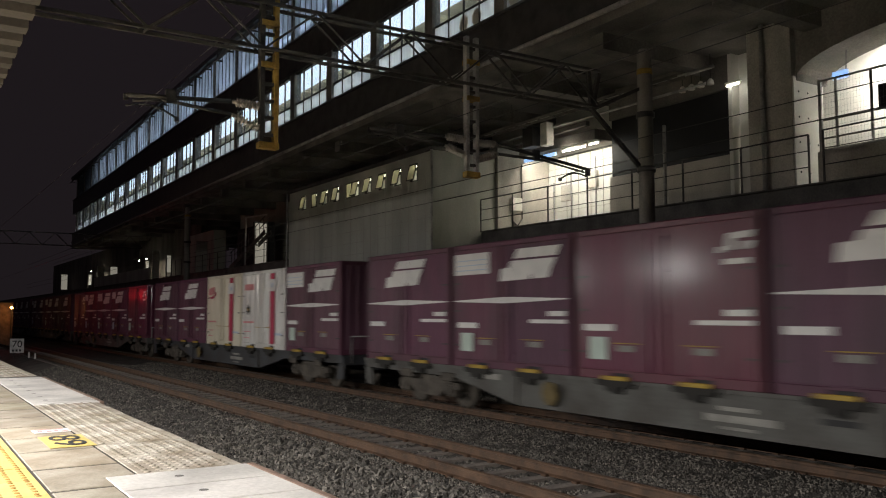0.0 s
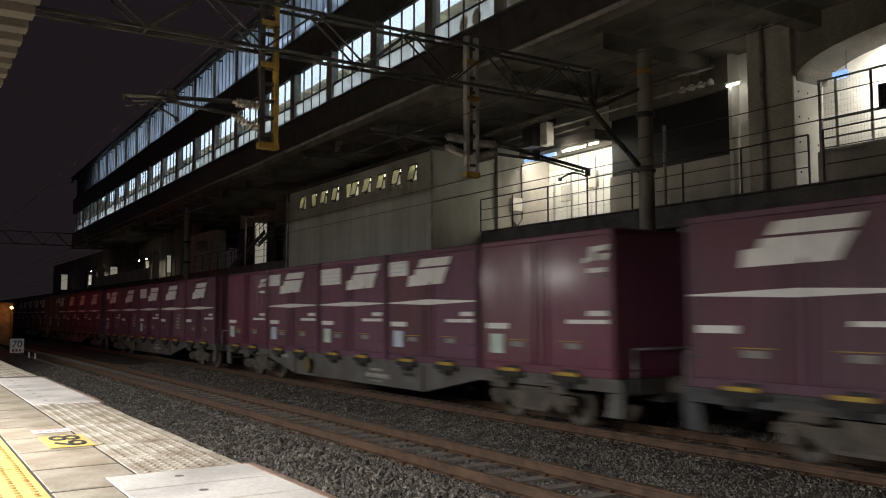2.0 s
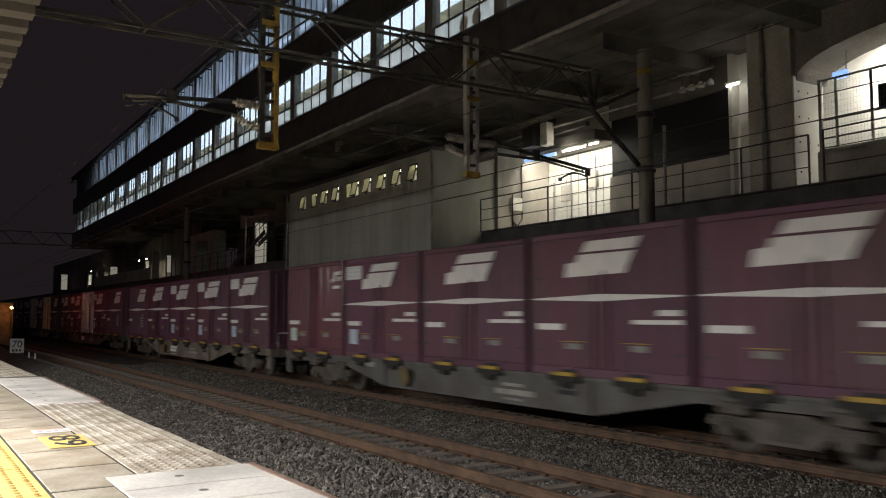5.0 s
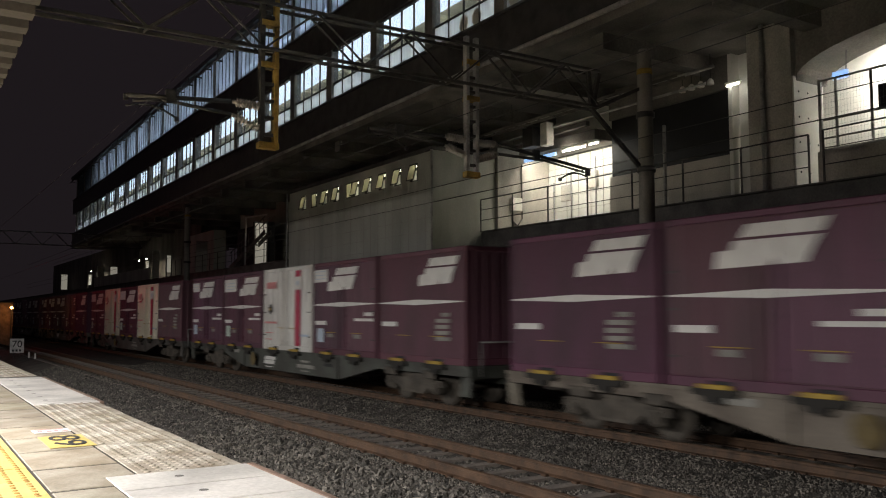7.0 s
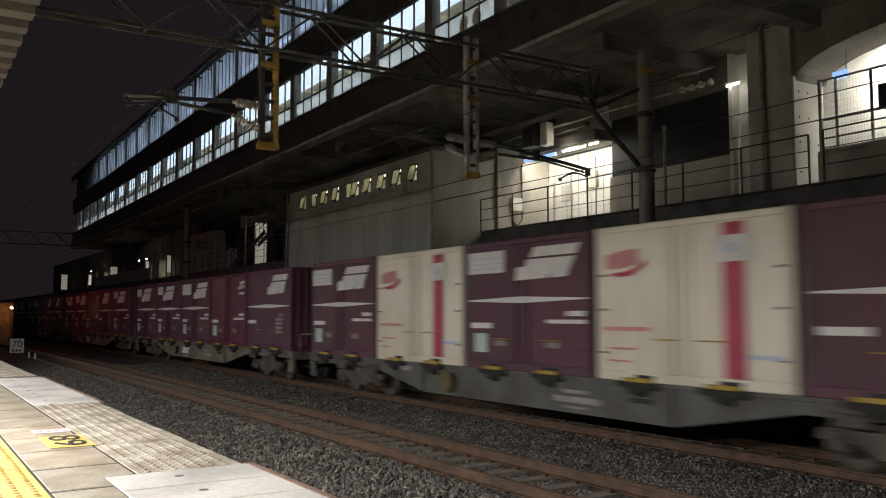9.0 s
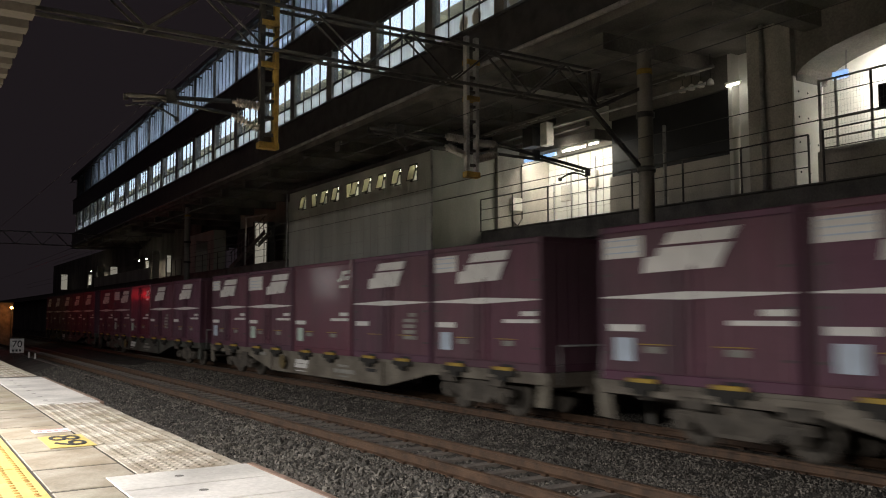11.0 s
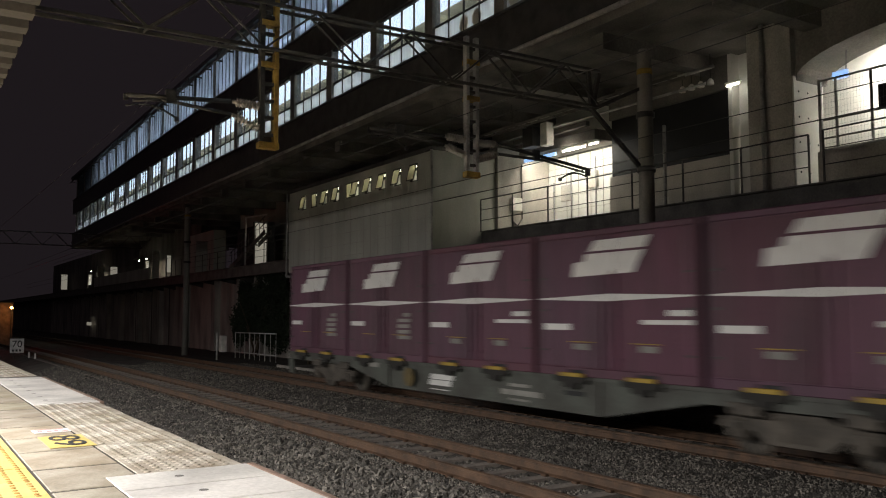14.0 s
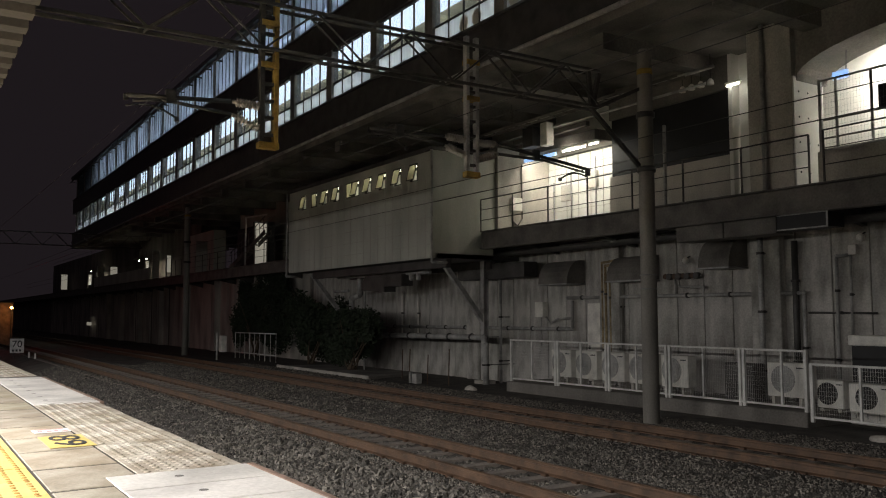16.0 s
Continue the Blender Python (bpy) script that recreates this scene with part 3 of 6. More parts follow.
def container(kind):
    words = {
        "M": "faded maroon steel freight container with white slanted marking",
        "N": "maroon steel freight container with a column of data lines",
        "S": "ribbed maroon freight container with white marking and data lines",
        "L": "maroon steel freight container with white marking and big label plate",
        "T": "maroon steel freight container with label plate beside white marking",
        "P": "glossy fresh maroon freight container with one small white marking",
        "R": "ribbed maroon freight container with one small white marking",
        "W": "cream freight container with red band and red swoosh",
        "X": "white freight container with red band and dark round emblem",
    }[kind]
    c = thing("freight_container", words, "freight container", group="containers on the train")
    paint = {"P": M_GLOSSM, "R": M_GLOSSM, "W": M_CREAM, "X": M_WHITEBOX}.get(kind, M_MAROON)
    shell(c, paint, kind in "RS", kind not in "RS")
    if kind in "MNSLT":
        logo(c, {"L": 0.70, "S": 1.02, "N": -0.10}.get(kind, 0.0), 0.84 if kind == "S" else 0.94)
        stripe(c)
        plates(c, M_LABELG if kind == "L" else M_LABELB if kind == "T" else None, kind in "NS", kind not in "NS")
        if kind in "LT":
            end = 1.34 if kind == "L" else 0.98
            low = 1.77 if kind == "L" else 1.86
            bm = B()
            film(bm, rect(0.12, end, low + 0.1, 2.30))
            p = part("label_plate", bm, M_MARK, c, "white label plate with faint blue lines")
            for k in range(3):
                bm = B()
                film(bm, rect(0.2, end - 0.08, low + 0.18 + 0.1 * k, low + 0.2 + 0.1 * k), y=-BOX_W / 2 - 0.033)
                part("print_line", bm, M_LABELB, p)
    elif kind in "PR":
        bm = B()
        film(bm, rect(3.04, 3.16, 1.93, 2.02))
        film(bm, [(3.18, 1.96), (3.22, 2.2), (3.66, 2.22), (3.62, 2.12), (3.34, 2.12), (3.34, 1.96)])
        film(bm, [(3.44, 1.96), (3.46, 2.08), (3.66, 2.06), (3.6, 1.96)])
        film(bm, rect(3.14, 3.58, 1.76, 1.84))
        part("marking", bm, M_MARK, c, "small white marking")
        plates(c, M_LABELG, False)
    else:
        W = -BOX_W / 2 - 0.030
        bm = B()
        film(bm, rect(2.62, 2.98, 0.16, 2.36))
        part("red_band", bm, M_RED, c, "red vertical band")
        bm = B()
        film(bm, rect(2.46, 3.12, 1.80, 2.18), y=W - 0.003)
        lab = part("label_plate", bm, M_MARK, c, "white label plate")
        bm = B()
        film(bm, [(2.70, 1.95), (2.8, 1.91), (2.90, 1.96), (2.87, 2.06), (2.74, 2.06)], y=W - 0.006)
        part("print_spot", bm, M_LABELB, lab)
        if kind == "W":
            bm = B()
            film(bm, [(0.30, 1.72), (0.55, 1.66), (0.85, 1.68), (1.12, 1.82), (1.16, 1.93), (1.02, 1.84), (0.8, 1.76), (0.52, 1.73)])
            part("swoosh", bm, M_RED, c, "red curved swoosh")
            bm = B()
            film(bm, rect(0.28, 0.46, 1.80, 2.04))
            film(bm, rect(0.50, 0.72, 1.80, 2.08))
            film(bm, rect(0.76, 0.96, 1.84, 2.1))
            part("marking", bm, M_PINK, c)
        else:
            bm = B()
            film(bm, rect(0.34, 1.14, 1.88, 2.08))
            part("marking", bm, M_PINK, c, "faded red marking")
            bm = B()
            film(bm, [(0.66 + (0.19 if k % 2 else 0.10) * math.cos(math.pi * k / 8), 1.24 + (0.19 if k % 2 else 0.10) * math.sin(math.pi * k / 8)) for k in range(16)])
            em = part("emblem", bm, M_INK, c, "dark star-shaped emblem")
            bm = B()
            film(bm, [(0.66 + 0.06 * math.cos(math.pi * k / 5), 1.24 + 0.06 * math.sin(math.pi * k / 5)) for k in range(10)], y=W - 0.003)
            part("centre", bm, M_YELLOW, em)
        for q in ((0.2, 1.2, 0.80, 0.86), (0.28, 0.9, 0.50, 0.53), (0.28, 0.8, 0.30, 0.33)):
            bm = B()
            film(bm, rect(*q))
            part("red_line", bm, M_PINK, c)
        for u in (1.3, 2.1):
            bm = B()
            film(bm, rect(u, u + 0.5, 0.66, 0.68))
            part("caution_line", bm, M_YELLOW, c)
        bm = B()
        film(bm, rect(2.98, 3.6, 0.44, 0.50))
        part("blue_line", bm, M_LABELB, c)
    return c


def wheelset():
    bm = B()
    for s in (-0.566, 0.566):
        lathe(bm, (0, s - 0.065, 0), (0, s + 0.065, 0), [(0, 0.33), (0, 0.405), (1, 0.41), (1, 0.33)] if s > 0 else [(0, 0.33), (0, 0.41), (1, 0.405), (1, 0.33)], 24)
        lathe(bm, (0, s - 0.08, 0), (0, s + 0.08, 0), [(0, 0.10), (0.3, 0.12), (0.7, 0.12), (1, 0.10)], 10)
        for k in range(4):
            a = math.pi * k / 2
            box(bm, 0.2 * math.cos(a) - 0.03, 0.2 * math.cos(a) + 0.03, s - 0.072, s + 0.072, 0.2 * math.sin(a) - 0.03, 0.2 * math.sin(a) + 0.03)
    tube(bm, (0, -0.95, 0), (0, 0.95, 0), 0.075, 10)
    return bm


def wagon(paint, words):
    """A flat container wagon; origin on the rail head under its middle."""
    w = thing("flat_wagon", words, "railway wagon", group="wagons of the train")
    half = 9.72
    for side in (-1, 1):
        bm = B()
        y0, y1 = (side * 1.20, side * 1.10)
        prism(bm, [(-half, 0.80), (-half + 0.1, 0.74), (-5.75, 0.72), (-3.6, 0.32), (3.6, 0.32), (5.75, 0.72), (half - 0.1, 0.74), (half, 0.80), (half, 0.955), (-half, 0.955)], "y", min(y0, y1), max(y0, y1))
        sill = part("side_sill", bm, paint, w)
        bm = B()
        o = side * 1.20
        a, b = min(o, o + side * 0.035), max(o, o + side * 0.035)
        box(bm, -half, half, a, b, 0.90, 0.958)
        for x in (-3.6, 3.55):
            box(bm, x, x + 0.05, a, b, 0.33, 0.9)
        part("flange", bm, paint, sill)
        for u0, u1, v0, v1 in ((-5.0, -4.1, 0.75, 0.86), (0.85, 2.05, 0.50, 0.60), (1.1, 1.7, 0.66, 0.72), (1.1, 1.7, 0.40, 0.44)):
            bm = B()
            box(bm, u0, u1, min(o, o + side * 0.012), max(o, o + side * 0.012), v0, v1)
            part("data_plate", bm, M_PLATE, sill, "pale painted data plate")
        for u0, u1, v0, v1 in () if paint in (M_WAGON, M_WAGON_D) else ((-1.75, -0.8, 0.63, 0.74), (-1.8, -0.9, 0.50, 0.615), (-1.75, -1.0, 0.405, 0.425)):
            bm = B()
            prism(bm, [(u0, v0), (u1 - 0.06, v0), (u1, v1), (u0 + 0.06, v1)], "y", min(o, o + side * 0.012), max(o, o + side * 0.012))
            part("marking", bm, M_MARK, sill, "white slanted marking")
        bm = B()
        lathe(bm, (-2.5, o + side * 0.10, 0.62), (-2.5, o + side * 0.13, 0.62), [(0, 0.20), (0.5, 0.215), (1, 0.20)], 20)
        lathe(bm, (-2.5, o, 0.62), (-2.5, o + side * 0.10, 0.62), [(0, 0.05), (1, 0.05)], 10)
        part("brake_wheel", bm, M_BRAKE, sill, "dull ochre brake handwheel")
        for x in (-7.9, -6.2, 6.2, 7.9):
            bm = B()
            box(bm, x, x + 0.5, min(o, o + side * 0.05), max(o, o + side * 0.05), 0.62, 0.80, 0.02)
            part("spring_hanger", bm, M_BOGIE, sill)
        bm = B()
        box(bm, 2.7, 3.2, min(o, o + side * 0.006), max(o, o + side * 0.006), 0.62, 0.70)
        part("sill_slot", bm, M_BLACK, sill)
    bm = B()
    box(bm, -half, half, -1.10, 1.10, 0.86, 0.94)
    box(bm, -half, half, -0.25, 0.25, 0.55, 0.86)
    for x in (-half, half - 0.12):
        box(bm, x, x + 0.12, -1.18, 1.18, 0.70, 0.955)
    part("deck", bm, paint, w)
    for s in (-1, 1):
        bm = B()
        box(bm, min(s * half, s * 10.2), max(s * half, s * 10.2), -0.13, 0.13, 0.70, 0.98, 0.03)
        part("coupler", bm, M_BOGIE, w)
        bm = B()
        prism(bm, [(s * (half + 0.02), 0.72), (s * (half - 0.02), 0.34), (s * (half - 0.40), 0.32), (s * (half - 0.30), 0.72)], "y", -1.19, -1.14)
        part("step", bm, paint, w, "steel shunter's step plate")
        bm = B()
        tube(bm, (s * (half + 0.1), -1.0, 0.75), (s * (half + 0.1), -1.0, 1.45), 0.02, 6)
        tube(bm, (s * (half + 0.1), 1.0, 0.75), (s * (half + 0.1), 1.0, 1.45), 0.02, 6)
        tube(bm, (s * (half + 0.1), -1.0, 1.45), (s * (half + 0.1), 1.0, 1.45), 0.02, 6)
        part("end_rail", bm, M_GALV, w)
    # twist-lock brackets
    first = None
    for k in range(5):
        xc = (k - 2) * BOX_STEP
        for u in (-0.92, 0.72):
            m = pose(xc + u, -1.2, 0.955)
            if first is None:
                bm = B()
                prism(bm, [(-0.44, 0.0), (-0.40, -0.09), (-0.22, -0.10), (-0.18, -0.19), (-0.08, -0.17), (0.0, -0.22), (0.13, -0.20), (0.15, -0.10), (0.36, -0.11), (0.44, 0.0)], "y", -0.095, 0.05)
                first = part("lock_bracket", bm, M_SOOT, w, "sooty black lock bracket")
                first.matrix_local = m
                bm = B()
                box(bm, -0.29, 0.29, -0.10, -0.048, -0.005, 0.065, 0.008)
                yb = part("yellow_latch", bm, M_YELLOW, w, "worn yellow latch bar")
                yb.matrix_local = m
            else:
                again(first, w, m)
                again(yb, w, m)
    # brake gear between the bogies
    bm = B()
    lathe(bm, (-1.5, 0.4, 0.55), (-0.5, 0.4, 0.55), [(0, 0.05), (0.05, 0.2), (0.95, 0.2), (1, 0.05)], 12)
    part("air_tank", bm, M_BOGIE, w)
    bm = B()
    box(bm, 0.4, 1.2, -0.6, 0.2, 0.35, 0.75, 0.03)
    part("brake_gear", bm, M_BOGIE, w)
    axles = []
    for bx_ in (-7.1, 7.1):
        bm = B()
        for side in (-1, 1):
            y = side * 0.93
            prism(bm, [(bx_ - 1.25, 0.42), (bx_ - 1.2, 0.56), (bx_ - 0.6, 0.60), (bx_ - 0.35, 0.70), (bx_ + 0.35, 0.70), (bx_ + 0.6, 0.60), (bx_ + 1.2, 0.56), (bx_ + 1.25, 0.42), (bx_ + 0.7, 0.40), (bx_ + 0.45, 0.24), (bx_ - 0.45, 0.24), (bx_ - 0.7, 0.40)], "y", y - 0.07, y + 0.07)
            for s in (-0.95, 0.95):
                box(bm, bx_ + s - 0.17, bx_ + s + 0.17, y - 0.12, y + 0.12, 0.26, 0.56, 0.04)
                disc(bm, bx_ + s, y + side * 0.13, 0.405, 0.10, 0.08, "y", 12)
            for s in (-0.16, 0.16):
                tube(bm, (bx_ + s, y, 0.30), (bx_ + s, y, 0.62), 0.09, 10)
        box(bm, bx_ - 0.2, bx_ + 0.2, -0.95, 0.95, 0.50, 0.84, 0.03)
        bogie = part("bogie", bm, M_BOGIE, w, "dusty cast steel bogie frame")
        for s in (-0.95, 0.95):
            ax = part("wheelset", wheelset(), M_BOGIE, w)
            ax.matrix_local = pose(bx_ + s, 0, 0.405)
            axles.append(ax)
    return w


# front container first, wagon by wagon
LOADS = ["MMPLM", "LXWMM", "PTLTP", "MNLNT", "MMMTP", "TTTMS", "STXLT", "SWLWL", "SPLTT", "TNRLT", "MNPLM", "MMMNN"]
WAGON_KINDS = {
    "g": wagon(M_WAGON, "grey steel container flat wagon with deep side sills"),
    "d": wagon(M_WAGON_D, "blackish steel container flat wagon with deep side sills"),
    "b": wagon(M_WAGON_B, "dusty beige-grey steel container flat wagon with deep side sills"),
    "v": wagon(M_WAGON_V, "grimy green-grey steel container flat wagon with deep side sills"),
}
container_kinds = {k: container(k) for k in "MNSLTPRWX"}
used = set()
TRAIN = []        # thing, its place from the head of the load, its height
WAGONS = []
for n, load in enumerate(LOADS):
    mid = -WAGON_L * n - (4 * BOX_STEP + BOX_L) / 2
    kind = "gdgggbvgbbvv"[n]
    w = WAGON_KINDS[kind] if kind not in used else copy_thing(WAGON_KINDS[kind], pose(mid, TRAIN_Y, 0))
    used.add(kind)
    TRAIN.append((w, mid, 0.0))
    WAGONS.append(w)
    for k, kind in enumerate(load):
        at = -WAGON_L * n - BOX_L / 2 - k * BOX_STEP
        if kind in used:
            c = copy_thing(container_kinds[kind], pose(at, TRAIN_Y, 1.0))
        else:
            c = container_kinds[kind]
            used.add(kind)
        TRAIN.append((c, at, 0.958))

# ---- behind the tracks: wall, walkway, projecting block ----
WALL_Y = 18.0
UP_Y = 18.4           # wall behind the walkway


def lower_wall():
    w = thing("wall_north", "stained grey concrete panel wall with vertical joints", "wall", kind="structure")
    bm = B()
    box(bm, -260, 6, WALL_Y + 0.10, WALL_Y + 0.3, GROUND_Z - 0.3, 4.3)
    part("wall_core", bm, M_CONC_D, w)
    first = None
    x = -40.0
    while x < 4:
        if first is None:
            bm = B()
            box(bm, 0.012, 0.908, 0, 0.10, 0, 4.28 - GROUND_Z, 0.012)
            first = part("panel", bm, M_PANEL, w)
            first.matrix_local = pose(x, WALL_Y, GROUND_Z)
        else:
            again(first, w, pose(x, WALL_Y + random.uniform(0, 0.012), GROUND_Z))
        x += 0.92
    bm = B()
    for x in (-90, -84, -77, -70, -63, -56, -48):
        box(bm, x, x + 0.7, WALL_Y - 0.35, WALL_Y + 0.1, GROUND_Z, 4.3)
    part("pier", bm, M_CONC, w)
    bm = B()
    box(bm, -40.2, -40.0, WALL_Y, WALL_Y + 0.1, GROUND_Z, 4.3)
    for k in range(16):
        box(bm, -128 + 5.5 * k, -123.2 + 5.5 * k, WALL_Y + 0.02, WALL_Y + 0.1, GROUND_Z, 4.3)
    part("far_panels", bm, M_CONC, w)
    for x, y in ((-13.1, 0.0), (-25.6, 0.0), (-18.5, 0)):
        bm = B()
        box(bm, x - 0.42, x + 0.42, WALL_Y - 0.22, WALL_Y - 0.004, GROUND_Z, 4.28, 0.02)
        part("pilaster", bm, M_PANEL, w)


def walkway():
    d = thing("walkway_deck", "dark concrete walkway with steel edge beam", "walkway", kind="structure")
    bm = B()
    box(bm, -260, 6, 16.42, 19.9, 4.42, DECK_Z - 0.004)
    part("slab", bm, M_CONC_D, d)
    for a, b in ((-260, -35.3), (-22.9, 6)):
        bm = B()
        prism(bm, [(16.20, 4.18), (16.46, 4.18), (16.46, 4.22), (16.35, 4.24), (16.35, 4.74), (16.46, 4.75), (16.46, DECK_Z), (16.20, DECK_Z), (16.20, 4.75), (16.31, 4.74), (16.31, 4.24), (16.20, 4.22)], "x", a, b)
        part("edge_beam", bm, M_BEAM, d)
    x = -128.0
    while x < 5:
        bm = B()
        prism(bm, [(16.5, 4.42), (17.95, 4.42), (17.95, 3.95), (16.5, 4.25)], "x", x, x + 0.14)
        part("bracket", bm, M_STEEL, d)
        x += 3.45
    bm = B()
    box(bm, -260, 6, 17.75, 18.0, 4.30, 4.42)
    tube(bm, (-34, 17.2, 4.05), (6, 17.2, 4.05), 0.09, 8)
    tube(bm, (-34, 17.45, 4.1), (6, 17.45, 4.1), 0.06, 8)
    part("services", bm, M_STEEL, d)


def railing(name, xs, y, z, label, top=1.08, mids=(0.38, 0.73)):
    r = thing(name, label, "railing", kind="structure")
    bm = B()
    tube(bm, (xs[0], y, z + top), (xs[-1], y, z + top), 0.018, 6)
    part("top_rail", bm, M_STEEL, r)
    for m in mids:
        bm = B()
        tube(bm, (xs[0], y, z + m), (xs[-1], y, z + m), 0.011, 6)
        part("mid_rail", bm, M_STEEL, r)
    for x in xs:
        bm = B()
        bar(bm, (x, y, z), (x, y, z + top), 0.034, 0.034)
        part("post", bm, M_STEEL, r)


def upper_wall():
    """Wall behind the walkway: lit alcove, dark openings, pier, arch bay."""
    w = thing("wall_upper", "grimy concrete wall behind the walkway with openings", "wall", kind="structure")
    y0, y1 = UP_Y, UP_Y + 0.25
    # parapet below and beam above the dark opening
    bm = B()
    box(bm, -19.02, -14.52, y0, y1, DECK_Z, 6.24)
    part("parapet", bm, M_CONC, w)
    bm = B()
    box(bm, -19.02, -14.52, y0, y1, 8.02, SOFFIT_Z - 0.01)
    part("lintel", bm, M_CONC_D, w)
    # plain black sheet fills the opening; its darkness is all in the colour
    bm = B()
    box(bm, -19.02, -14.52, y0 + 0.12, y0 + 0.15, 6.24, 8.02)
    part("dark_shutter", bm, M_BLACK, w, "flat black sheet filling the dark opening")
    # niche beside it
    bm = B()
    box(bm, -14.52, -13.9, y0 + 0.3, y1 + 0.3, DECK_Z, SOFFIT_Z - 0.01)
    box(bm, -14.52, -14.40, y0, y0 + 0.3, DECK_Z, SOFFIT_Z - 0.01)
    part("niche", bm, M_WHITEWALL, w)
    # concrete pier with pale flank
    bm = B()
    box(bm, -13.08, -11.87, 17.3, 18.5, DECK_Z, SOFFIT_Z - 0.01, 0.01)
    part("pier", bm, M_CONC, w)
    bm = B()
    prism(bm, [(17.32, DECK_Z), (18.35, DECK_Z), (18.48, 7.45), (17.32, 7.55)], "x", -11.868, -11.83)
    fl = part("pale_flank", bm, M_WHITEWALL, w, "pale board with bolt holes")
    bm = B()
    for z in (5.3, 6.0, 6.6, 7.2):
        for y in (17.5, 17.85, 18.2):
            disc(bm, -11.826, y, z, 0.025, 0.01, "x", 8)
    part("bolt_holes", bm, M_INK, fl)
    bm = B()
    box(bm, -13.9, -13.08, y0, y1, DECK_Z, SOFFIT_Z - 0.01)
    part("wall_piece", bm, M_CONC, w)
    # arch bay on the near side: pale back wall, low parapet, arched head
    bm = B()
    box(bm, -15.5, 6, 19.6, 19.8, DECK_Z, SOFFIT_Z)
    part("pale_back_wall", bm, M_WHITEWALL, w)
    bm = B()
    box(bm, -11.3, 6, 17.35, 17.5, DECK_Z, 5.66)
    part("bay_parapet", bm, M_CONC, w)
    bm = B()
    pts = [(-11.83 + 0.0, SOFFIT_Z - 0.02), (-11.83, 7.45)]
    pts += [(-11.83 + 3.4 * (1 - math.cos(a)), 7.50 + 0.74 * math.sin(a)) for a in (math.pi / 2 * k / 10 for k in range(1, 11))]
    pts += [(6, 8.24), (6, SOFFIT_Z - 0.02)]
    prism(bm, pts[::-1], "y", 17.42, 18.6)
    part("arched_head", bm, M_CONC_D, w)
    # lit alcove: back wall, left end, floor strip
    bm = B()
    box(bm, -26.5, -19.02, 19.25, 19.45, DECK_Z, SOFFIT_Z - 0.01)
    box(bm, -19.14, -19.02, 18.65, 19.25, DECK_Z, SOFFIT_Z - 0.01)
    part("alcove_back", bm, M_WHITEWALL, w, "cream painted wall")
    bm = B()
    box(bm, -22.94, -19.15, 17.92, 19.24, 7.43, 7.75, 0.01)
    part("alcove_ceiling", bm, M_CONC_D, w, "low dark concrete ceiling slab")
    bm = B()
    for k in range(10):
        box(bm, -25.0 + 0.6 * k, -24.985 + 0.6 * k, 19.235, 19.249, DECK_Z, 7.7)
    for k in range(5):
        box(bm, -25.0, -19.2, 19.235, 19.249, DECK_Z + 0.5 * k + 0.3, DECK_Z + 0.5 * k + 0.312)
    part("wall_joints", bm, M_CONC, w)
    bm = B()
    box(bm, -23.9, -22.95, 17.0, 19.25, DECK_Z, 7.7)
    part("cabinet_wall", bm, M_CONC, w)
    for x, z in ((-22.2, 5.9), (-20.9, 6.2)):
        bm = B()
        box(bm, x, x + 0.5, 19.15, 19.235, z, z + 0.55, 0.01)
        part("notice_board", bm, M_CONC, w)
    bm = B()
    box(bm, -22.6, -20.95, 17.86, 17.91, 7.20, 7.30)
    part("blue_light_bar", bm, M_BLUESIGN, w, "thin blue lit bar under the ceiling")
    # beyond the block
    bm = B()
    box(bm, -42, -35.2, UP_Y, UP_Y + 0.2, DECK_Z, SOFFIT_Z)
    box(bm, -130, -61, UP_Y, UP_Y + 0.2, DECK_Z, SOFFIT_Z)
    part("far_wall", bm, M_CONC_D, w)
    bm = B()
    box(bm, -61, -55.5, 17.6, UP_Y, DECK_Z, 7.7)
    box(bm, -55.5, -42, UP_Y + 1.0, UP_Y + 1.2, DECK_Z, SOFFIT_Z)
    part("far_pier", bm, M_CREAMWALL, w)
    # black slabs stand for the shade inside the far openings
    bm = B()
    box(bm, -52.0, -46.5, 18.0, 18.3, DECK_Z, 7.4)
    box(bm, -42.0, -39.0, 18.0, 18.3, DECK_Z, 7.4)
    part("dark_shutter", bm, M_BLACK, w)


LOW_BAND, HIGH_BAND = (10.53, 12.56), (14.04, 16.20)     # sill and head of the two window bands


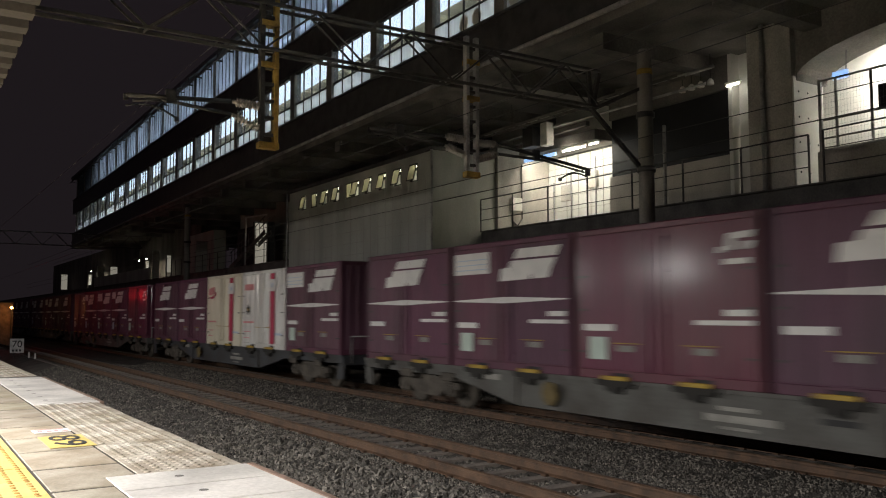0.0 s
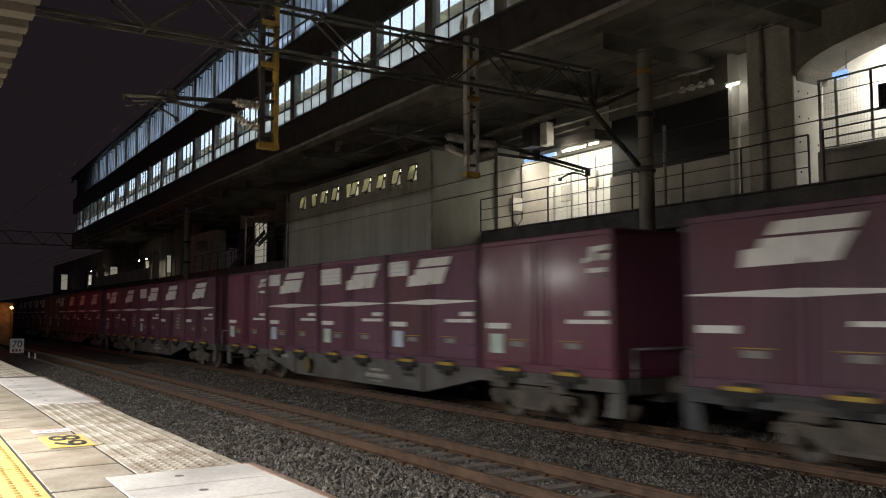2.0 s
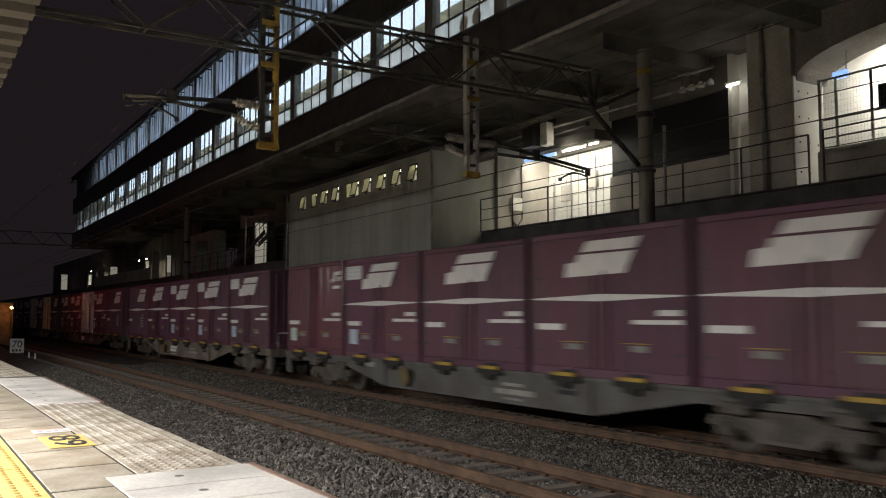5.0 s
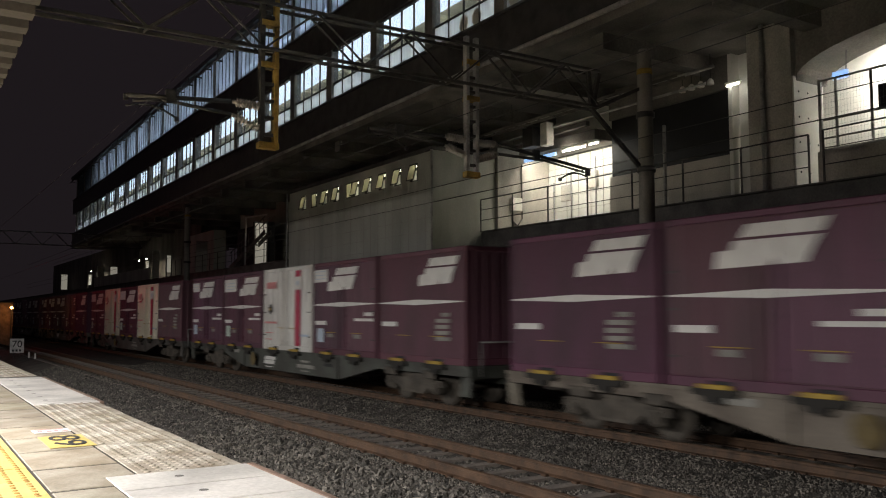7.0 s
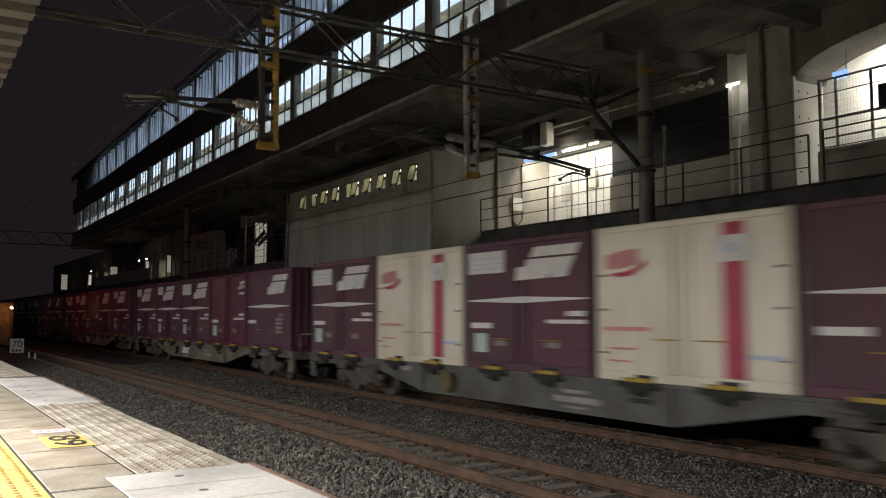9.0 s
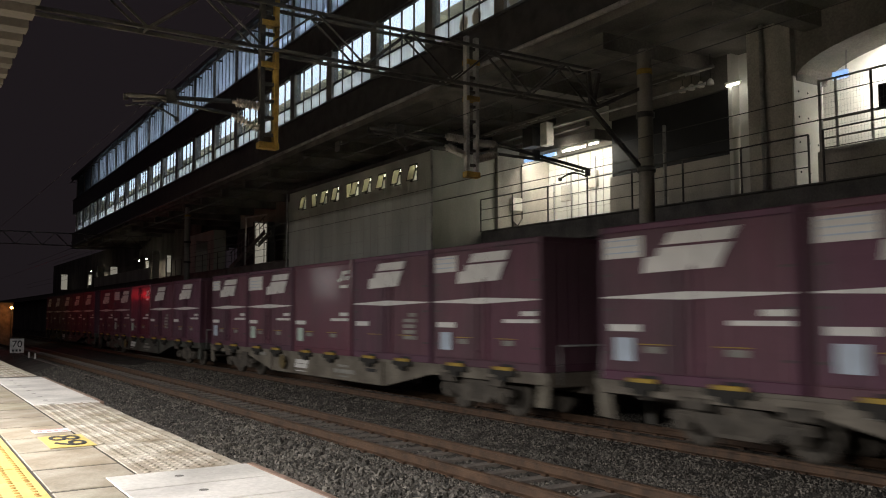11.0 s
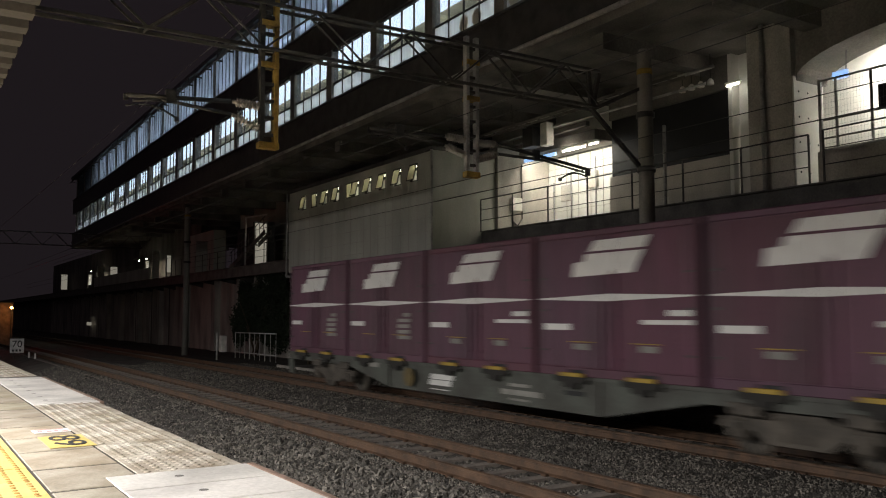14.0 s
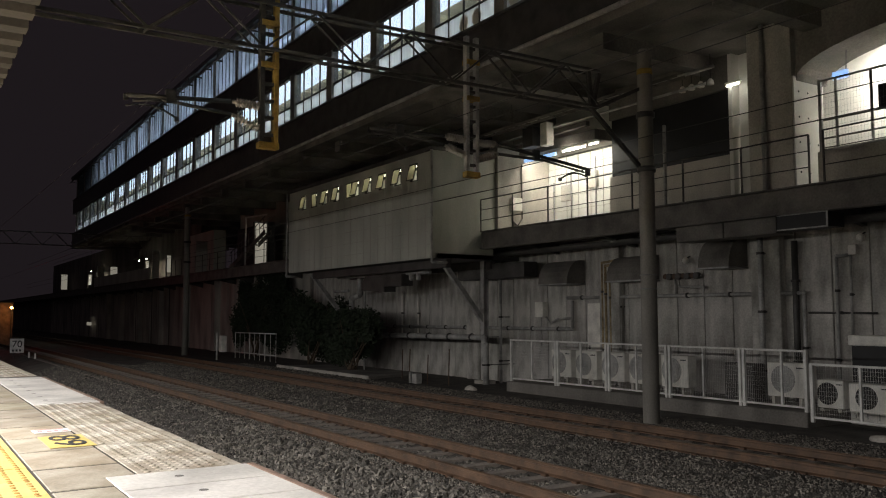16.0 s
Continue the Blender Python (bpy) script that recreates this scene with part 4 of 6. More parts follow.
def soffit_and_hall():
    h = thing("station_hall", "long elevated station hall with two bands of lit windows", "building", kind="structure")
    x0, x1, y0, y1 = -95.0, 8.0, 14.0, 27.0
    # the hall lies a little askew to the tracks, turned about its front at x -19
    h.matrix_world = pose(-19.0, y0, 0, 0, 0, -0.83) @ pose(19.0, -y0, 0)
    bm = B()
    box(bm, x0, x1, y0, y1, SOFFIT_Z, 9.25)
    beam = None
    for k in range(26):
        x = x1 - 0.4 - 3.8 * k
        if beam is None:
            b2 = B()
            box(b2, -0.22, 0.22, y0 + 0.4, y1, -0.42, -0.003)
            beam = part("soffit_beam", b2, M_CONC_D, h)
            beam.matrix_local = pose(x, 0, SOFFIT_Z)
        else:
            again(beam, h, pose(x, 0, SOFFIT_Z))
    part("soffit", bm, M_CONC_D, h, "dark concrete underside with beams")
    bm = B()
    tube(bm, (x0, y0 - 0.09, 9.2), (x1, y0 - 0.09, 9.2), 0.07, 8)
    part("edge_pipe", bm, M_PIPE, h)
    for a, b in ((9.25, LOW_BAND[0]), (LOW_BAND[1], HIGH_BAND[0])):
        bm = B()
        box(bm, x0, x1, y0, y0 + 0.3, a, b)
        box(bm, x0, x1, y0 - 0.08, y0 - 0.002, b - 0.1, b - 0.02)
        part("fascia", bm, M_STEEL, h, "dark sheet metal band")
    bm = B()
    box(bm, x0, x1, y0 - 0.25, y1, HIGH_BAND[1], 16.45)
    part("roof", bm, M_STEEL, h)
    bm = B()
    tube(bm, (x0, y0 - 0.32, 15.87), (x1, y0 - 0.32, 15.87), 0.05, 6)
    part("gutter", bm, M_BEAM, h)
    bracket = None
    for k in range(54):
        if bracket is None:
            bm = B()
            box(bm, -0.035, 0.035, -0.36, -0.003, 15.77, 15.84)
            box(bm, -0.025, 0.025, -0.30, -0.24, 15.85, HIGH_BAND[1] - 0.002)
            bracket = part("gutter_bracket", bm, M_STEEL, h)
            bracket.matrix_local = pose(x1 - 1.2, y0, 0)
        else:
            again(bracket, h, pose(x1 - 1.2 - 1.9 * k, y0, 0))
    bm = B()
    box(bm, x0, x1, y0 + 5.0, y0 + 5.2, 9.25, HIGH_BAND[1] - 0.002)
    box(bm, x0, x0 + 0.2, y0 + 0.3, y0 + 5.0, 9.25, HIGH_BAND[1] - 0.002)
    part("inner_wall", bm, M_WHITEWALL, h)
    bm = B()
    box(bm, x0 + 0.2, x1, y0 + 0.3, y0 + 5.0, 12.95, 13.4)
    part("inner_ceiling", bm, M_CEIL, h)
    # lamps inside, long rows of tubes
    tube_kind = None
    for k in range(50):
        x = x0 + 1.2 + 2.04 * k
        if tube_kind is None:
            bm = B()
            box(bm, -0.75, 0.75, -0.07, 0.07, -0.03, 0.02)
            tube_kind = part("ceiling_tube", bm, M_HALL, h, "white fluorescent ceiling tube")
            tube_kind.matrix_local = pose(x, y0 + 3.9, 12.80)
            bm = B()
            box(bm, -0.06, 0.06, 0.35, 5.0, -0.14, 0.0)
            joist = part("ceiling_joist", bm, M_CEIL, h)
            joist.matrix_local = pose(x - 1.0, y0, 12.948)
        else:
            again(tube_kind, h, pose(x, y0 + 3.9, 12.80))
            again(joist, h, pose(x - 1.0, y0, 12.948))
    # added glowing strip, no real fitting: gives the panes their bright bluish tops
    bm = B()
    box(bm, -84.0, -21.5, y0 + 0.36, y0 + 1.85, 12.80, 12.84)
    part("light_strip", bm, M_HALLN, h, "added glowing strip that whitens the tops of the panes")
    bm = B()
    box(bm, -82.0, x1 - 1, y0 + 1.6, y0 + 1.75, 15.8, 15.86)
    part("tube_row", bm, M_HALLC, h)
    # window bays
    proto = {}
    n = 26
    pitch = 3.87
    for k in range(n):
        xc = -18.78 + pitch * (k - 19) + pitch / 2 - 0.24
        for band, (za, zb) in enumerate((LOW_BAND, HIGH_BAND)):
            if band not in proto:
                bm = B()
                w, d = pitch / 2, 0.12
                box(bm, -w, -w + 0.48 if band == 0 else -w + 0.2, 0, 0.3, 0, zb - za)
                fr = part("window_frame", bm, M_BEAM, h)
                fr.matrix_local = pose(xc, y0, za)
                kids = []
                span = pitch - (0.48 if band == 0 else 0.2)
                a0 = -w + (0.48 if band == 0 else 0.2)
                m = 4 if band == 0 else 6
                bm = B()
                for j in range(1, m + 1):
                    x = a0 + span * j / m
                    box(bm, x - 0.035, x + 0.0, 0.07 if band == 0 else 0.08, 0.13, 0.0, zb - za)
                if band == 0:
                    box(bm, a0, a0 + span, 0.075, 0.155, 0.62, 0.68)
                box(bm, a0, a0 + span, 0.075, 0.155, 0.0, 0.06)
                box(bm, a0, a0 + span, 0.075, 0.155, zb - za - 0.06, zb - za)
                kids.append(part("mullion", bm, M_STEEL, h))
                for j in range(m):
                    x = a0 + span * j / m
                    bm = B()
                    if band == 0:
                        box(bm, x, x + span / m - 0.035, 0.105, 0.115, 0.68, zb - za - 0.06)
                        kids.append(part("pane", bm, M_GLASS, h))
                        bm = B()
                        box(bm, x, x + span / m - 0.035, 0.105, 0.115, 0.06, 0.62)
                        kids.append(part("pane", bm, M_FROST0, h))
                    else:
                        box(bm, x, x + span / m - 0.035, 0.105, 0.115, 0.06, zb - za - 0.06)
                        kids.append(part("pane", bm, M_FROST, h))
                for o in kids:
                    o.visible_shadow = False if o.name.startswith("pane") else True
                    o.matrix_local = pose(xc, y0, za)
                proto[band] = (fr, kids)
            else:
                fr, kids = proto[band]
                for o in (fr, *kids):
                    c = again(o, h, pose(xc, y0, za))
                    c.visible_shadow = o.visible_shadow
    # round grey stickers on the low panes near the end of the hall
    for x in (-20.75, -20.05, -18.2, -17.5):
        bm = B()
        lathe(bm, (x, y0 + 0.103, 10.83), (x, y0 + 0.100, 10.83), [(0, 0.25), (1, 0.25)], 20)
        part("round_sticker", bm, M_CONC, h, "grey round sticker on the glass")
    bm = B()
    box(bm, -21.95, -21.62, y0 + 0.6, y0 + 0.66, 11.22, 11.38, 0.02)
    part("notice", bm, M_STEEL, h, "small dark notice behind the glass")


def projecting_block():
    b = thing("projecting_block", "cream clad block projecting over the track side, with tilted windows", "building", kind="structure")
    x0, x1, y0, y1, z0, z1 = -35.1, -23.1, 14.5, 18.0, 3.86, 7.38
    wins = [-33.48, -32.42, -31.38, -30.3, -29.14, -28.6, -27.61, -26.52, -25.42, -24.32]
    # cladding strips: below and above the windows, and between them
    for a, c in ((z0, 6.50), (7.10, z1)):
        bm = B()
        box(bm, x0, x1, y0, y0 + 0.12, a, c)
        part("front_wall", bm, M_CREAMWALL, b)
    edges = [x0] + [e for w in wins for e in (w - 0.26, w + 0.26)] + [x1]
    for k in range(0, len(edges), 2):
        bm = B()
        box(bm, edges[k], edges[k + 1], y0, y0 + 0.12, 6.50, 7.10)
        part("wall_pier", bm, M_CREAMWALL, b)
    bm = B()
    box(bm, x1 - 0.12, x1, y0 + 0.12, 16.9, z0, z1)
    prism(bm, [(16.9, z0 + 0.75), (y1, z0 + 0.9), (y1, z1), (16.9, z1)], "x", x1 - 0.12, x1)
    box(bm, x0, x0 + 0.12, y0 + 0.12, y1, z0, z1)
    part("side_wall", bm, M_CREAMWALL, b)
    bm = B()
    box(bm, x0 - 0.08, x1 + 0.08, y0 - 0.08, y1, z1, z1 + 0.12)
    part("roof", bm, M_STEEL, b)
    bm = B()
    box(bm, x0, x1, y0 + 0.12, y1, z0 - 0.002, z0 + 0.15)
    part("floor_slab", bm, M_STEEL, b)
    bm = B()
    box(bm, x0 + 0.12, x1 - 0.12, y0 + 1.6, y0 + 1.7, z0 + 0.15, z1)
    part("inner_wall", bm, M_WHITEWALL, b)
    bm = B()
    box(bm, x0 + 0.5, x1 - 0.5, y0 + 0.8, y0 + 0.9, z1 - 0.12, z1 - 0.06)
    part("tube_row", bm, M_TOILET, b, "warm white tubes behind the windows")
    seam = None
    for k in range(21):
        x = x0 + 0.55 * (k + 1)
        if x > x1 - 0.2:
            break
        if seam is None:
            bm = B()
            box(bm, -0.008, 0.008, -0.006, 0.004, 0, 6.46 - z0)
            seam = part("cladding_seam", bm, M_CONC, b)
            seam.matrix_local = pose(x, y0, z0 + 0.02)
        else:
            again(seam, b, pose(x, y0, z0 + 0.02))
    bm = B()
    for k in range(1, 6):
        box(bm, x0, x1, y0 - 0.004, y0 + 0.002, z0 + 0.44 * k, z0 + 0.44 * k + 0.010)
    part("cladding_joint", bm, M_CONC, b)
    for x in wins:
        bm = B()
        for a, c, d, e in ((-0.26, -0.23, 6.5, 7.1), (0.23, 0.26, 6.5, 7.1), (-0.23, 0.23, 6.5, 6.53), (-0.23, 0.23, 7.07, 7.1)):
            box(bm, x + a, x + c, y0 - 0.012, y0 + 0.08, d, e)
        f = part("window_frame", bm, M_STEEL, b)
        tilt = math.radians(0 if abs(x + 32.42) < 0.1 or abs(x + 29.14) < 0.1 else 13)
        top = Vector((x, y0 - 0.02, 7.07))
        down = Vector((0, -math.sin(tilt), -math.cos(tilt)))
        out = Vector((0, -math.cos(tilt), math.sin(tilt)))
        def slab(bm, u0, u1, a, c, t0, t1):
            vs = [top + Vector((u, 0, 0)) + down * q + out * t for t in (t0, t1) for u, q in ((u0, a), (u1, a), (u1, c), (u0, c))]
            vs = [bm.verts.new(v) for v in vs]
            for fc in ((0, 1, 2, 3), (7, 6, 5, 4), (0, 4, 5, 1), (1, 5, 6, 2), (2, 6, 7, 3), (3, 7, 4, 0)):
                bm.faces.new([vs[i] for i in fc])
        bm = B()
        for u0, u1, a, c in ((-0.24, -0.21, 0, 0.56), (0.21, 0.24, 0, 0.56), (-0.21, 0.21, 0, 0.03), (-0.21, 0.21, 0.53, 0.56)):
            slab(bm, u0, u1, a, c, 0, 0.025)
        part("sash", bm, M_STEEL, f)
        bm = B()
        slab(bm, -0.21, 0.21, 0.03, 0.53, 0.01, 0.016)
        g = part("pane", bm, M_FROST1, f)
        g.visible_shadow = False
    # gutter and downpipes at the corners
    for x in (x0 - 0.06, x1 + 0.05):
        bm = B()
        tube(bm, (x, y0 - 0.08, z1), (x, y0 - 0.08, z0 - 0.15), 0.045, 8)
        tube(bm, (x, y0 - 0.08, z0 - 0.15), (x + 0.0, y0 + 0.5, z0 - 0.15), 0.045, 8)
        part("downpipe", bm, M_PIPE, b)
    for x in (-34.4, -23.25):
        bm = B()
        bar(bm, (x - (0.55 if x > -30 else 0), y0 + 0.75, z0), (x - (0.55 if x > -30 else 0), 17.0, 1.75), 0.16, 0.16)
        part("brace", bm, M_PIPE, b, "slanting steel brace")
    bm = B()
    box(bm, x0 + 1, x1 - 0.3, 15.2, 15.4, z0 - 0.28, z0)
    box(bm, x0 + 1, x1 - 0.3, 17.0, 17.2, z0 - 0.28, z0)
    part("floor_beam", bm, M_STEEL, b)
    bm = B()
    tube(bm, (-31.92, 16.4, z0), (-31.92, 16.4, 2.85), 0.13, 10)
    tube(bm, (-31.92, 16.4, 2.85), (-32.7, 16.4, 2.74), 0.12, 10)
    tube(bm, (-32.7, 16.4, 2.78), (-32.7, 16.4, -0.3), 0.12, 10)
    tube(bm, (-31.5, 16.4, 3.5), (-31.5, 16.4, -0.3), 0.04, 8)
    tube(bm, (-33.2, 16.0, 3.62), (-25.7, 16.0, 3.55), 0.07, 8)
    tube(bm, (-34.4, 16.4, 3.05), (-33.0, 16.4, 3.05), 0.06, 8)
    part("waste_pipe", bm, M_PIPE, b)
    bm = B()
    prism(bm, [(-30.5, 2.98), (-28.63, 2.9), (-28.63, 3.1), (-27.33, 3.1), (-27.33, 3.56), (-30.2, 3.56), (-30.5, 3.3)], "y", 15.75, 16.25)
    part("suspended_trap", bm, M_STEEL, b, "dark boxed pipework under the floor")
    for x in (-27.0, -26.5):
        bm = B()
        lathe(bm, (x, 16.0, 3.55), (x, 16.0, 3.28), [(0, 0.09), (0.7, 0.10), (1, 0.07)], 10)
        part("drain_elbow", bm, M_PIPE, b)


M_HALL = glow("hall_tubes", (0.92, 0.97, 1.0), 27.0)
# glow of the added strip behind the low window band
M_HALLN = glow("hall_edge_tubes", (0.78, 0.90, 1.0), 1.3)
M_CEIL = mat("cream_ceiling_board", (0.60, 0.55, 0.40), 0.7, vary=0.15, grain=12, stain=2, bump=0.05)
M_HALLC = glow("hall_upper_tubes", (0.82, 0.91, 1.0), 12.0)
M_TOILET = glow("warm_tubes", (1.0, 0.95, 0.72), 6.0)
M_FROST0 = frosted("white_obscure_glass", (0.66, 0.70, 0.74), 0.1)
M_FROST1 = frosted("cream_obscure_glass", (0.92, 0.90, 0.72), 0.25)

lower_wall()
walkway()
upper_wall()
soffit_and_hall()
projecting_block()
railing("walkway_railing", [-23.0 + 1.737 * k for k in range(8)] , 16.33, DECK_Z, "dark steel pipe railing along the walkway edge")
railing("walkway_railing", [-10.5 + 1.75 * k for k in range(7)], 16.33, DECK_Z + 0.0, "dark steel pipe railing along the walkway edge", 1.12)
railing("walkway_railing", [-60.0 + 1.55 * k for k in range(17)], 16.33, DECK_Z, "dark steel railing of the far walkway")


# ---- catenary ----
BEAM_X = -13.0


def catenary_pole(x, y, top, r, label):
    p = thing("catenary_pole", label, "pole")
    bm = B()
    lathe(bm, (x, y, GROUND_Z - 0.2), (x, y, top + 0.55), [(0, r * 1.12), (0.99, r), (1, r * 0.7)], 18)
    part("shaft", bm, M_POLE, p)
    bm = B()
    lathe(bm, (x, y, top - 0.02), (x, y, top + 0.10), [(0, r * 1.06), (1, r * 1.06)], 18)
    part("cap_band", bm, M_YELLOW, p)
    for z in (2.55, 2.85):
        bm = B()
        lathe(bm, (x, y, z), (x, y, z + 0.025), [(0, r * 1.13), (1, r * 1.13)], 18)
        part("steel_band", bm, M_GALV, p)
    for z in (5.1, 6.3):
        bm = B()
        lathe(bm, (x, y, z), (x, y, z + 0.12), [(0, r * 1.25), (1, r * 1.25)], 14)
        part("clamp", bm, M_STEEL, p)
    return p


def truss_beam(x, ya, yb, z0, z1, bays, label):
    b = thing("catenary_beam", label, "gantry beam")
    for dx in (-0.14, 0.14):
        for z in (z0, z1):
            bm = B()
            bar(bm, (x + dx, ya, z), (x + dx, yb, z), 0.052, 0.052)
            part("chord", bm, M_GANTRY, b)
    step = (yb - ya) / bays
    for k in range(bays):
        y = ya + k * step
        for dx in (-0.14, 0.14):
            bm = B()
            bar(bm, (x + dx, y, z0), (x + dx, y + step / 2, z1), 0.03, 0.03)
            bar(bm, (x + dx, y + step / 2, z1), (x + dx, y + step, z0), 0.03, 0.03)
            part("lattice", bm, M_GANTRY, b)
        bm = B()
        bar(bm, (x - 0.14, y, z0), (x + 0.14, y, z0), 0.03, 0.03)
        bar(bm, (x - 0.14, y + step / 2, z1), (x + 0.14, y + step / 2, z1), 0.03, 0.03)
        part("cross_brace", bm, M_GANTRY, b)
    return b


def insulator(bm, a, b, r=0.078, sheds=8):
    prof = [(0, 0.02), (0.06, 0.03)]
    for k in range(sheds):
        q = 0.10 + 0.8 * k / sheds
        prof += [(q, 0.03), (q + 0.012, r), (q + 0.03, r * 0.88), (q + 0.045, 0.034)]
    prof += [(0.94, 0.03), (1, 0.02)]
    return lathe(bm, a, b, prof, 12)


def hanger(x, y, top, bottom, arms, label, w=0.2):
    """A drop post under the beam, with insulated arms: (toward y, z at the post, tip y, tip z)."""
    h = thing("drop_post", label, "catenary support")
    for dy, mt, lo in ((-w / 2, M_GANTRY if w > 0.23 else M_PIPE, bottom + 0.12), (w / 2, M_OCHRE if w > 0.23 else M_PIPE, bottom)):
        bm = B()
        box(bm, x - 0.055, x + 0.055, y + dy - 0.04, y + dy + 0.04, lo, top, 0.008)
        part("post", bm, mt, h)
    z = bottom + 0.2
    while z < top:
        bm = B()
        box(bm, x - 0.04, x + 0.04, y - w / 2 + 0.04, y + w / 2 - 0.04, z, z + 0.05)
        part("batten", bm, M_GANTRY, h)
        z += 0.28
    bm = B()
    box(bm, x - 0.075, x + 0.075, y - w / 2 - 0.05, y + w / 2 + 0.05, bottom - 0.01, bottom + 0.10, 0.01)
    part("foot", bm, M_OCHRE, h, "ochre painted foot plate")
    for z in (6.05, 6.75):
        bm = B()
        box(bm, x - 0.09, x + 0.09, y - w / 2 - 0.03, y + w / 2 + 0.03, z, z + 0.09)
        part("clamp", bm, M_OCHRE, h)
    for s, zt, zb, ty, tz in arms:
        ins = s * 0.62
        bm = B()
        insulator(bm, (x, y + s * 0.12, zt), (x, y + ins, zt + 0.02))
        part("insulator", bm, M_PORCELAIN, h, "ribbed porcelain insulator")
        bm = B()
        insulator(bm, (x, y + s * 0.12, zb), (x, y + ins, zb + (zt - zb) * 0.5))
        part("insulator", bm, M_PORCELAIN, h)
        bm = B()
        tube(bm, (x, y + ins, zt + 0.02), (x, ty, tz), 0.036, 8)
        tube(bm, (x, y + ins, zb + (zt - zb) * 0.5), (x, y + ins + s * 1.1, zt + (tz - zt) * 0.5 - 0.05), 0.03, 8)
        tube(bm, (x, y + ins + s * 1.0, zt + (tz - zt) * 0.4 - 0.06), (x, ty - s * 0.1, tz - 0.07), 0.022, 8)
        e = 0.65 if s > 0 else 0.4
        box(bm, x - 0.04 * e, x + 0.04 * e, ty - 0.10 * e, ty + 0.10 * e, tz - 0.20 * e, tz + 0.05 * e, 0.01)
        box(bm, x - 0.035, x + 0.035, y + ins + s * 0.95 - 0.09, y + ins + s * 0.95 + 0.09, zt + (tz - zt) * 0.4 - 0.10, zt + (tz - zt) * 0.4 + 0.12, 0.02)
        arc = [(x, ty - s * 0.75 * q, tz - 0.16 + 0.10 * math.sin(math.pi * q) - 0.10 * q) for q in (0, 0.25, 0.5, 0.75, 1)]
        for p, q in zip(arc, arc[1:]):
            tube(bm, p, q, 0.018, 6)
        box(bm, x - 0.025, x + 0.025, ty - s * 0.75 - 0.03, ty - s * 0.75 + 0.03, tz - 0.31, tz - 0.24)
        part("cantilever_arm", bm, M_STEEL, h)


def wire(name, pts, r, label):
    w = None
    bm = B()
    for a, b in zip(pts, pts[1:]):
        tube(bm, a, b, r, 5)
    return solid(name, bm, M_STEEL, label, "overhead wire")


def sag(y, z, x0, x1, drop, n=1):
    out = []
    for k in range(n + 1):
        t = k / n
        out.append((x0 + (x1 - x0) * t, y, z - drop * 4 * t * (1 - t)))
    return out


M_GANTRY = mat("weathered_grey_gantry_steel", (0.085, 0.08, 0.072), 0.6, metal=0.3, vary=0.3, grain=30, stain=3, bump=0.15)

catenary_pole(-12.95, 13.62, 7.28, 0.16, "grey spun concrete catenary pole with yellow band")
catenary_pole(-50.5, 14.4, 7.9, 0.17, "dark concrete catenary pole beside the shrubs")
truss_beam(BEAM_X, -2.5, 12.2, 6.34, 7.10, 8, "weathered steel lattice gantry beam across the tracks")
truss_beam(-60.0, -1.6, 14.0, 6.6, 7.4, 10, "distant dark lattice gantry beam")
b = thing("beam_bracket", "splayed steel knee brace between pole and beam", "bracket")
for a, c in (((BEAM_X, 12.1, 6.3), (BEAM_X, 13.5, 5.2)), ((BEAM_X, 12.1, 6.3), (BEAM_X, 13.5, 6.95)), ((BEAM_X, 12.1, 6.3), (BEAM_X, 12.0, 7.1)), ((BEAM_X, 12.1, 6.3), (BEAM_X, 12.3, 7.1))):
    bm = B()
    bar(bm, a, c, 0.09, 0.07)
    part("strut", bm, M_GANTRY, b)
hanger(BEAM_X, 4.98, 7.4, 4.72, [(-1, 5.40, 5.02, 2.75, 5.30)], "drop post painted yellow with insulated arm over the ballast", 0.24)
hanger(BEAM_X, 9.02, 7.3, 4.60, [(-1, 5.30, 5.0, 6.84, 5.28), (1, 5.27, 4.95, 11.95, 5.02)], "grey drop post with ochre clamps and insulated arms", 0.22)
wire("overhead_wire", sag(5.0, 7.28, -96, 10, 0.0), 0.010, "thin dark feeder wire along the platform")
wire("overhead_wire", sag(11.1, 7.15, -96, 10, 0.0), 0.012, "dark messenger wire over the through line")
wire("overhead_wire", sag(11.1, 5.17, -96, 10, 0.0), 0.008, "thin dark contact wire over the through line")
wire("overhead_wire", sag(11.1, 4.81, -96, 10, 0.0), 0.008, "thin dark lower wire over the through line")
wire("overhead_wire", sag(6.9, 4.95, -96, 10, 0.0), 0.007, "thin dark contact wire over the near track")
wire("overhead_wire", sag(13.62, 7.42, -96, 10, 0.0), 0.010, "thin dark cable under the hall edge")


